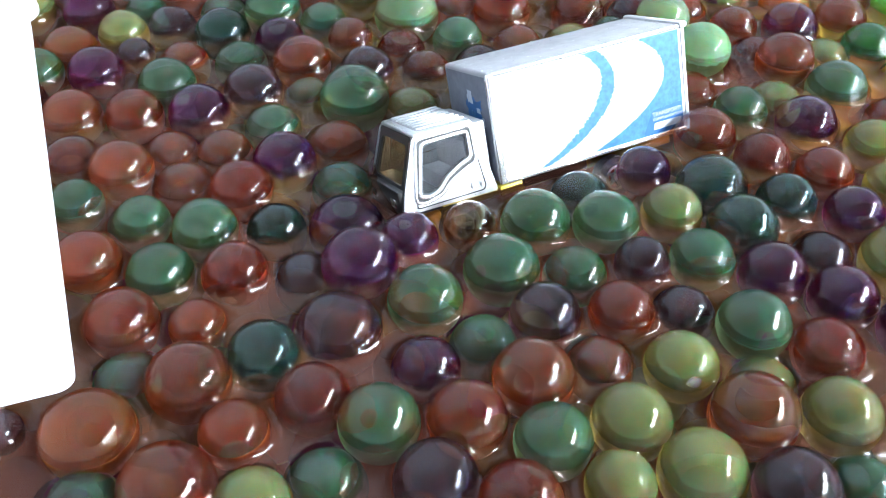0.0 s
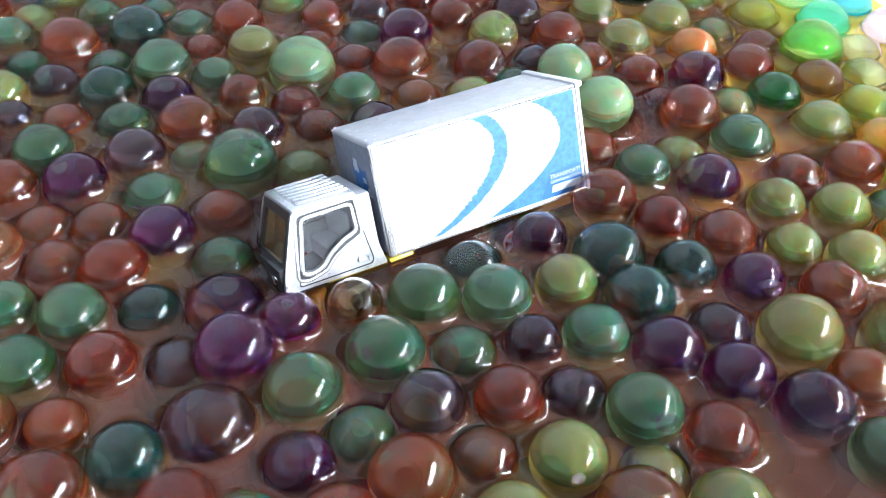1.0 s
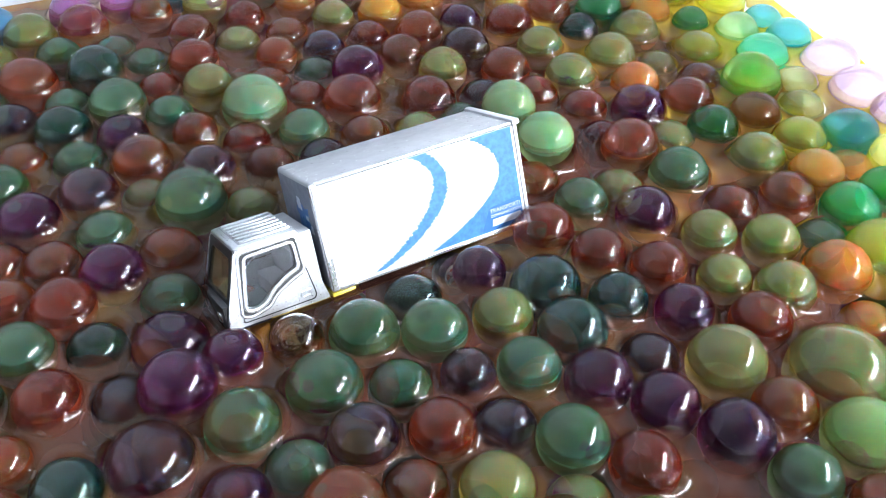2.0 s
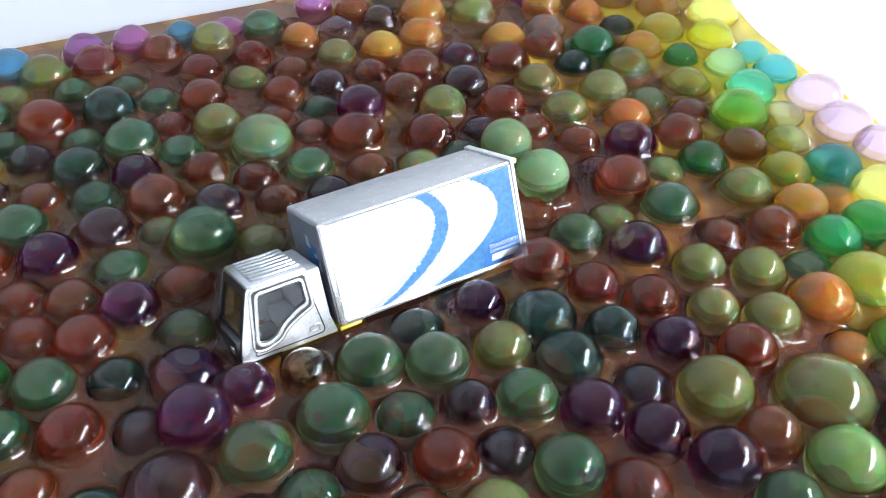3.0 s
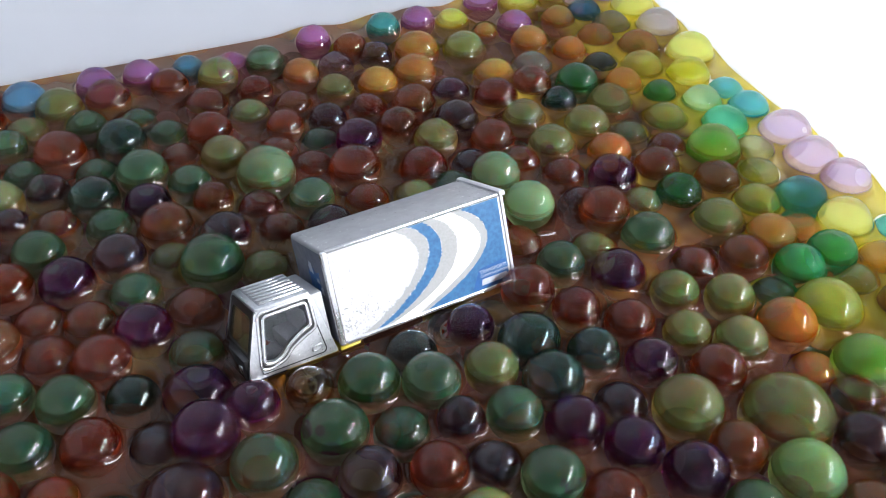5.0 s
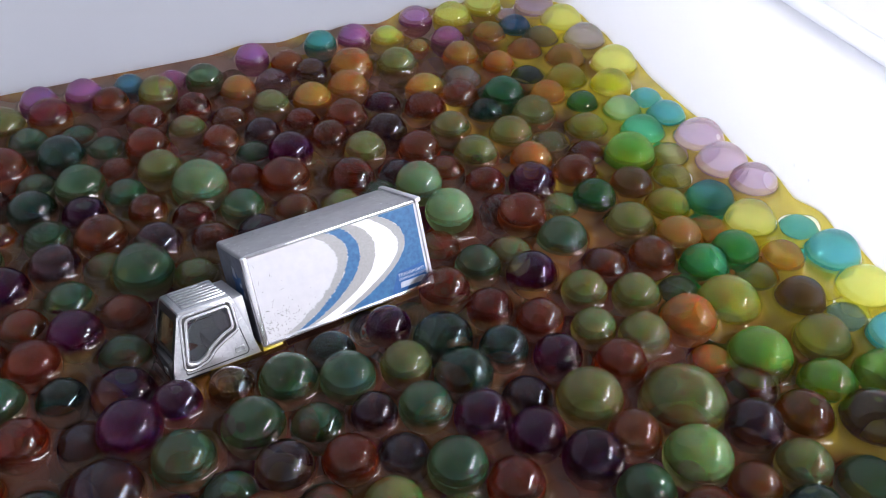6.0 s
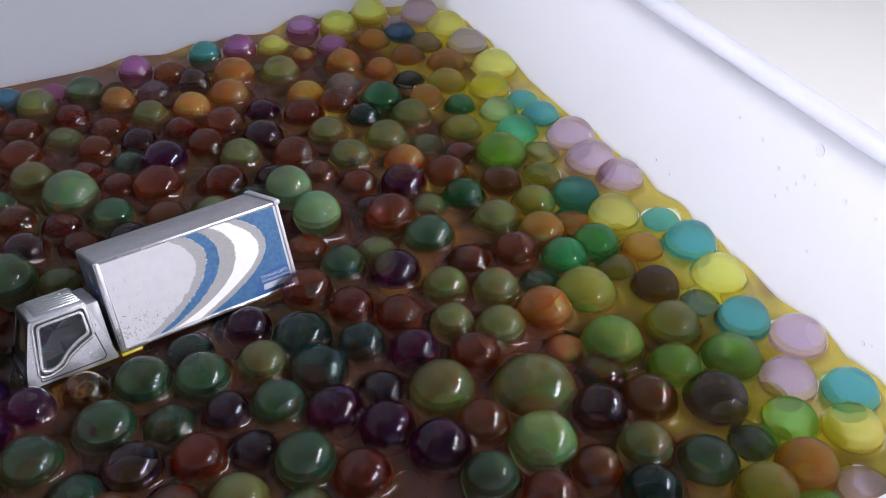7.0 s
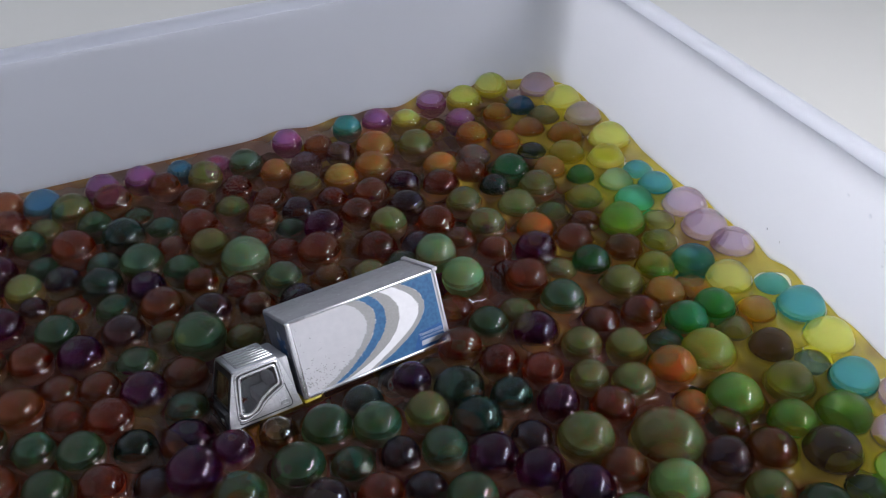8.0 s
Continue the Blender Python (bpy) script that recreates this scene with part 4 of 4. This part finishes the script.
lay_beads("lilac", [
    (210.8, 204.6, -5.7, 7.1), (123.7, 404.1, -4.2, 7.8), (113.6, 401.2, -9.5, 6.2), (172.4, 314.7, -5.8, 8.1), (177.1, 300.8, -5.8, 8.2),
    (184.6, 291.4, -5.8, 7.3), (217.9, 219.6, -6.2, 7.5), (218.4, 173.2, -8.6, 6.7),
])
lay_beads("tangerine", [
    (105.6, 383.3, -5.8, 5.9), (79.2, 372.6, -5.8, 3.9), (118.4, 372.0, -7.2, 6.5), (94.8, 366.3, -5.8, 6.4), (206.8, 178.3, -4.2, 6.8),
])
lay_beads("mauve", [
    (141.3, 380.5, -5.8, 7.6), (125.0, 382.0, -7.4, 6.8), (95.3, 351.1, -7.6, 6.7),
])
lay_beads("brown", [
    (147.1, 289.0, -5.7, 6.6), (-23.1, 329.9, -5.8, 6.1), (18.5, 322.5, -7.8, 6.2), (53.1, 311.3, -5.8, 6.5), (46.9, 274.9, -7.4, 6.2),
    (4.1, 271.8, -5.8, 5.6), (-5.8, 259.4, -5.8, 7.1), (25.0, 261.3, -8.0, 6.2), (-35.6, 258.6, -8.3, 6.2), (-64.6, 257.9, -5.8, 6.7),
    (-15.4, 223.1, -7.5, 6.4), (-47.5, 215.6, -5.8, 6.1), (165.7, 209.5, -8.0, 6.6), (175.8, 199.7, -5.7, 6.8), (135.4, 193.2, -5.8, 6.3),
    (159.9, 179.6, -5.8, 5.8), (67.2, 172.5, -8.7, 6.2), (55.4, 166.4, -4.9, 7.3), (92.5, 162.0, -4.2, 7.7), (-3.8, 158.5, -4.3, 7.4),
])
lay_beads("brown", [
    (-16.8, 146.1, -4.5, 7.9), (-1.3, 138.1, -5.8, 8.0),
])
lay_beads("plum", [
    (185.2, 239.3, -5.1, 6.6), (191.4, 198.6, -5.2, 7.8), (42.0, 353.2, -5.8, 5.6), (28.8, 348.1, -8.0, 6.2), (70.8, 315.7, -5.8, 7.0),
    (76.1, 294.5, -8.4, 6.2), (-43.4, 273.2, -7.2, 6.3), (38.0, 264.7, -8.4, 6.7), (-47.8, 257.9, -5.8, 4.7), (10.8, 257.3, -6.0, 6.7),
    (-14.7, 246.1, -5.8, 7.0), (111.6, 205.2, -8.5, 6.2), (75.5, 197.9, -5.8, 5.5), (163.4, 196.6, -5.5, 6.6), (10.2, 188.3, -9.1, 6.2),
    (82.9, 186.8, -8.3, 6.2), (57.0, 181.6, -5.7, 6.8), (19.2, 174.9, -7.8, 8.3), (97.7, 148.7, -4.8, 6.9), (-32.4, 145.7, -5.8, 3.9),
])
lay_beads("plum", [
    (40.9, 144.5, -5.8, 7.0), (30.5, 314.8, -7.3, 6.2),
])
lay_beads("purple", [
    (68.5, 333.6, -7.7, 6.2), (41.8, 301.5, -4.2, 6.9), (116.9, 289.2, -5.6, 7.1), (114.7, 247.6, -5.7, 6.9), (-25.1, 236.0, -5.8, 7.1),
    (77.0, 227.0, -6.1, 5.7), (-1.3, 220.8, -5.8, 7.0), (119.6, 217.1, -5.4, 6.1), (15.9, 202.4, -7.8, 7.9), (29.1, 199.6, -5.9, 5.9),
    (100.7, 197.8, -5.8, 6.7), (113.1, 192.7, -5.8, 6.6), (20.7, 190.4, -4.2, 7.4), (125.4, 186.5, -5.8, 7.1), (36.3, 168.5, -7.9, 6.3),
])
lay_beads("pine", [
    (119.0, 355.6, -9.0, 6.2), (103.4, 328.5, -5.8, 5.7), (-28.8, 296.3, -4.8, 7.5), (-28.6, 269.5, -5.4, 7.0), (196.6, 234.8, -9.4, 6.2),
    (91.1, 222.4, -5.8, 7.5), (63.2, 219.0, -8.6, 6.2), (106.2, 219.7, -5.8, 6.3), (96.3, 210.6, -5.8, 7.2), (1.3, 201.0, -8.1, 6.2),
    (197.5, 186.8, -9.2, 6.2), (171.3, 173.2, -5.5, 6.3), (7.3, 166.8, -5.8, 6.6),
])
lay_beads("turquoise", [
    (169.3, 281.2, -5.8, 7.6), (42.8, 373.1, -5.8, 6.1), (158.8, 340.1, -8.0, 6.2), (163.9, 328.5, -5.8, 6.4), (193.7, 271.5, -9.0, 6.2),
    (198.8, 257.3, -4.5, 7.5), (205.3, 225.4, -4.2, 6.9), (224.8, 200.7, -5.6, 6.9),
])
lay_beads("blue", [
    (115.5, 389.4, -6.3, 6.5), (-19.5, 340.4, -5.8, 5.2), (-65.6, 316.7, -5.8, 7.2),
])
lay_beads("magenta", [
    (77.3, 394.4, -5.8, 6.3), (90.0, 380.6, -7.2, 6.3), (54.8, 378.5, -5.8, 6.2), (19.2, 362.0, -5.8, 6.1), (-6.5, 347.0, -8.8, 6.2),
    (-33.7, 334.9, -5.8, 6.1), (-46.6, 328.2, -5.8, 6.5),
])
lay_beads("clear", [
    (40.9, 204.7, -5.8, 5.4),
])

lay_beads("jade", [(82.8, 280.5, 0.1, 6.8), (91.9, 269.0, -0.9, 6.9), (17.2, 282.9, -4.2, 8.3)])

# more beads where the tub goes on unseen, scattered with the same spacing
def scatter(count, seed, a1, b0):
    rng = random.Random(seed)
    made = 0
    for _ in range(20000):
        if made >= count:
            break
        a, b = rng.uniform(A0 + 0.008, a1), rng.uniform(b0, B1 - 0.008)
        p = TUB @ Vector((a, b, 0))
        r = rng.uniform(0.0060, 0.0072)
        if any((p.x - q[0]) ** 2 + (p.y - q[1]) ** 2 < (0.93 * (r + q[3])) ** 2 for q in ALL_BEADS):
            continue
        t = TRUCK_INV @ p
        if -0.034 < t.x < 0.060 and -0.014 < t.y < 0.034:
            continue
        kind = rng.choice(["green", "russet", "russet", "green", "olive", "purple", "plum", "brown", "pine"])
        lay_beads(kind, [(p.x / MM, p.y / MM, rng.uniform(-8.0, -3.0), r / MM)])
        made += 1


TRUCK_INV = truck.matrix_world.inverted()
scatter(300 - len(ALL_BEADS), 3, A0 + 0.11, -0.17)
scatter(300 - len(ALL_BEADS), 4, A1 - 0.008, B0 + 0.008)

# beads of the layers below, seen dimly through the water
deep = bmesh.new()
deep_rng = random.Random(11)
ball = bmesh.new()
bmesh.ops.create_icosphere(ball, subdivisions=3, radius=1.0)
ball_v = [v.co.copy() for v in ball.verts]
ball_f = [[v.index for v in fc.verts] for fc in ball.faces]
ball.free()
verts, faces, kinds = [], [], []
deep_kinds = ["russet", "brown", "purple", "green", "olive", "yellow"]
# small ones that fill the gaps just under the surface
grid = [(TUB.inverted() @ Vector(q[:3]), q[3]) for q in ALL_BEADS]
packed = []
for _ in range(9000):
    a, b, r = deep_rng.uniform(A0 + 0.007, A1 - 0.012), deep_rng.uniform(B0 + 0.007, B1 - 0.0065), deep_rng.uniform(0.0042, 0.0064)
    c = Vector((a, b, WATER_Z - r - deep_rng.uniform(0.0004, 0.0024)))
    t = TRUCK_INV @ (TUB @ c)
    if (-0.028 < t.x < 0.054 and (-0.014 if 0.019 < t.x < 0.036 else -0.005) < t.y < 0.024) or any((c - p).length < 0.92 * (r + s) for p, s in grid) or any((c - p).length < 0.9 * (r + s) for p, s in packed):
        continue
    packed.append((c, r))
    at = len(verts)
    verts += [c + v * r for v in ball_v]
    faces += [[k + at for k in fc] for fc in ball_f]
    # yellow kinds by the walls carry the painted wall glow
    kinds += [deep_rng.choice((4, 5, 5, 5) if a > A1 - 0.05 or b > B1 - 0.03 and a > A1 - 0.12 else (0, 0, 1, 1, 2, 3, 3, 4))] * len(ball_f)
for zc, step in ((-0.0165, 0.0135), (-0.028, 0.0135)):
    na, nb = int((A1 - A0) / step), int((B1 - B0) / (step * 0.87))
    for j in range(nb):
        for i in range(na):
            a = A0 + 0.008 + (i + 0.5 * (j % 2)) * step + deep_rng.uniform(-0.002, 0.002)
            b = B0 + 0.008 + j * step * 0.87 + deep_rng.uniform(-0.002, 0.002)
            if a > A1 - 0.014 or b > B1 - 0.007:
                continue
            r = deep_rng.uniform(0.0055, 0.0068)
            at = len(verts)
            c = Vector((a, b, zc + deep_rng.uniform(-0.0015, 0.001)))
            verts += [c + v * r for v in ball_v]
            faces += [[k + at for k in fc] for fc in ball_f]
            # again yellow by the walls, for the painted glow
            kinds += [deep_rng.choice((4, 5, 5, 5) if a > A1 - 0.05 or b > B1 - 0.03 and a > A1 - 0.12 else (0, 0, 1, 1, 2, 3, 4))] * len(ball_f)
me = bpy.data.meshes.new("sunken_beads")
me.from_pydata(verts, [], faces)
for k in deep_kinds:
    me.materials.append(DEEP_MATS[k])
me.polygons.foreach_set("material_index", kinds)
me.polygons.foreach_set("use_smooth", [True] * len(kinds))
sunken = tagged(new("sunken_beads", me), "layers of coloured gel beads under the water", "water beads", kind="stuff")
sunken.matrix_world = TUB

# ---- water: one sheet that climbs each wet bead and leaves it without a crease ----
STEP = 0.00042
na, nb = int((A1 - A0) / STEP), int((B1 - B0) / STEP)
ga, gb = np.meshgrid(np.linspace(A0 - 0.0005, A1 + 0.0005, na), np.linspace(B0 - 0.0005, B1 + 0.0005, nb), indexing="ij")
rot = np.array(TUB.to_3x3())[:2, :2]
gx = rot[0, 0] * ga + rot[0, 1] * gb + TUB.translation.x
gy = rot[1, 0] * ga + rot[1, 1] * gb + TUB.translation.y
cubes = np.zeros_like(ga)
bead_top = np.full(ga.shape, WATER_Z - 0.012)
hole = np.zeros(ga.shape, bool)
snap_x, snap_y = gx.copy(), gy.copy()
for x, y, z, r in ALL_BEADS:
    reach = r + 0.009
    near = (np.abs(gx - x) < reach) & (np.abs(gy - y) < reach)
    d = np.hypot(gx[near] - x, gy[near] - y)
    bead_top[near] = np.maximum(bead_top[near], np.where(d < r, z + np.sqrt(np.maximum(r * r - d * d, 0)), z - 5.0 * (d - r)))
    up = z - WATER_Z
    if up + r < 0.0002:
        continue
    dry = contact(up / MM, r / MM)
    rim_r, climb = r * math.sin(dry), up + r * math.cos(dry)
    cubes[near] += (climb * np.exp(-np.maximum(d - rim_r, 0) / (SKIRT * MM))) ** 3
    # points next to the waterline are drawn on to it
    snap = np.abs(d - rim_r) < 0.55 * STEP
    pull = np.where(snap, rim_r / np.maximum(d, 1e-5), 1.0)
    snap_x[near] = np.where(snap, x + (gx[near] - x) * pull, snap_x[near])
    snap_y[near] = np.where(snap, y + (gy[near] - y) * pull, snap_y[near])
height = np.cbrt(cubes)
edge = np.minimum(np.minimum(ga - A0, A1 - ga), np.minimum(gb - B0, B1 - gb))
# and climbs the wall higher where a bead leans on it
lean = np.zeros_like(ga)
for x, y, z, r in ALL_BEADS:
    at = TUB.inverted() @ Vector((x, y, z))
    if min(A1 - at.x, B1 - at.y) < r + 0.003 and z + r > WATER_Z + 0.002:
        lean = np.maximum(lean, np.exp(-((gx - x) ** 2 + (gy - y) ** 2) / 0.0085 ** 2))
height = np.maximum(height, (0.0011 + 0.0062 * lean) * np.exp(-np.maximum(edge, 0) / 0.0016))
# the sheet ends a little way inside each bead's skin
hole |= bead_top - WATER_Z - height > 0.0024
inv = np.array(TRUCK_INV)
lx = inv[0, 0] * gx + inv[0, 1] * gy + inv[0, 2] * WATER_Z + inv[0, 3]
ly = inv[1, 0] * gx + inv[1, 1] * gy + inv[1, 2] * WATER_Z + inv[1, 3]
lz = inv[2, 0] * gx + inv[2, 1] * gy + inv[2, 2] * WATER_Z + inv[2, 3]
hole |= (lx > -0.0222) & (lx < 0.0495) & (ly > 0.0012) & (ly < 0.0175) & (lz > -0.001) & (lz < 0.022)
# wheels and chassis lie not far under the water beside the truck
bead_top = np.where((lx > -0.026) & (lx < 0.052) & (ly > -0.005) & (ly < 0.026), np.maximum(bead_top, WATER_Z - 0.002), bead_top)
# and the water stands clear in front of the rear wheel
bead_top = np.where((lx > 0.0225) & (lx < 0.0345) & (ly > -0.008) & (ly < 0.002), np.maximum(bead_top, WATER_Z + height - 0.0003), bead_top)
keep = ~hole
faces_ok = keep[:-1, :-1] & keep[1:, :-1] & keep[:-1, 1:] & keep[1:, 1:]
index = np.arange(na * nb).reshape(na, nb)
quads = np.stack([index[:-1, :-1], index[1:, :-1], index[1:, 1:], index[:-1, 1:]], axis=-1)[faces_ok]
wx, wy = snap_x - TUB.translation.x, snap_y - TUB.translation.y
ga, gb = rot[0, 0] * wx + rot[1, 0] * wy, rot[0, 1] * wx + rot[1, 1] * wy
depth = np.clip(height + WATER_Z - bead_top, 0.0, 0.012)
coords = np.stack([ga, gb, height + WATER_Z], axis=-1).reshape(-1, 3)
used = np.unique(quads)
renum = np.full(na * nb, -1)
renum[used] = np.arange(len(used))
me = bpy.data.meshes.new("water")
me.from_pydata(coords[used].tolist(), [], renum[quads].tolist())
me.polygons.foreach_set("use_smooth", [True] * len(me.polygons))
me.materials.append(water_mat)
me.attributes.new("depth", "FLOAT", "POINT").data.foreach_set("value", depth.reshape(-1)[used] / MM)
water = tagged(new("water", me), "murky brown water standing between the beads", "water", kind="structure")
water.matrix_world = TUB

# drops clinging to the side wall: place along the wall, height and radius, in millimetres
def drop(b, z, r):
    bm = bmesh.new()
    bmesh.ops.create_icosphere(bm, subdivisions=3, radius=1.0)
    bmesh.ops.bisect_plane(bm, geom=list(bm.verts) + list(bm.edges) + list(bm.faces), dist=1e-5, plane_co=(0, 0, 0), plane_no=(1, 0, 0), clear_outer=True)
    bmesh.ops.holes_fill(bm, edges=bm.edges)
    for v in bm.verts:
        v.co.z *= 1.12 + 0.12 * (v.co.z < 0)
    ob = new("water_drop", mesh_of("water_drop", bm, drop_water))
    ob.matrix_world = TUB @ Matrix.Translation((A1 + DRAFT * z * MM - 0.00006, b * MM, z * MM)) @ Matrix.Rotation(math.atan(DRAFT), 4, "Y") @ Matrix.Diagonal((r * MM * 0.28, r * MM * 0.9, r * MM * 0.9, 1))
    tagged(ob, "clear " + ("round" if r > 1.5 else "tiny") + " water drop clinging to the white tub wall", "water drop", "water drops on the tub wall")


for b, z, r in ((-203.6, 39.0, 1.7), (-193.5, 27.6, 0.73), (-185.7, 31.8, 0.66), (-201.7, 30.0, 0.79), (-200.1, 27.0, 0.65), (-198.1, 24.3, 0.65), (-205.6, 30.2, 0.5), (-195.3, 20.2, 0.44), (-215.3, 31.2, 0.83),
                (-194.2, 24.6, 0.35), (-176.1, 33.3, 0.5), (-156.2, 2.9, 0.41), (-149.3, 3.9, 0.5), (-224.5, 32.3, 0.55), (-234.7, 1.5, 0.7), (-210.3, 12.6, 0.55), (-236.9, 2.7, 0.45)):
    drop(b, z, r)

# a torn scrap of lilac gel sticking to a bead
scrap = bmesh.new()
bmesh.ops.create_icosphere(scrap, subdivisions=3, radius=1.0)
for v in scrap.verts:
    v.co *= 1 + 0.35 * noise.noise(v.co * 1.4)
ob = new("gel_scrap", mesh_of("gel_scrap", scrap, BEAD_MATS["lilac"], angle=180))
ob.matrix_world = Matrix.LocRotScale((0.08263, 0.1664, -0.0022), Euler((0.3, 0.2, 0.5)), (0.0014, 0.0008, 0.0011))
tagged(ob, "tiny torn scrap of lilac gel stuck to a bead", "gel scrap")
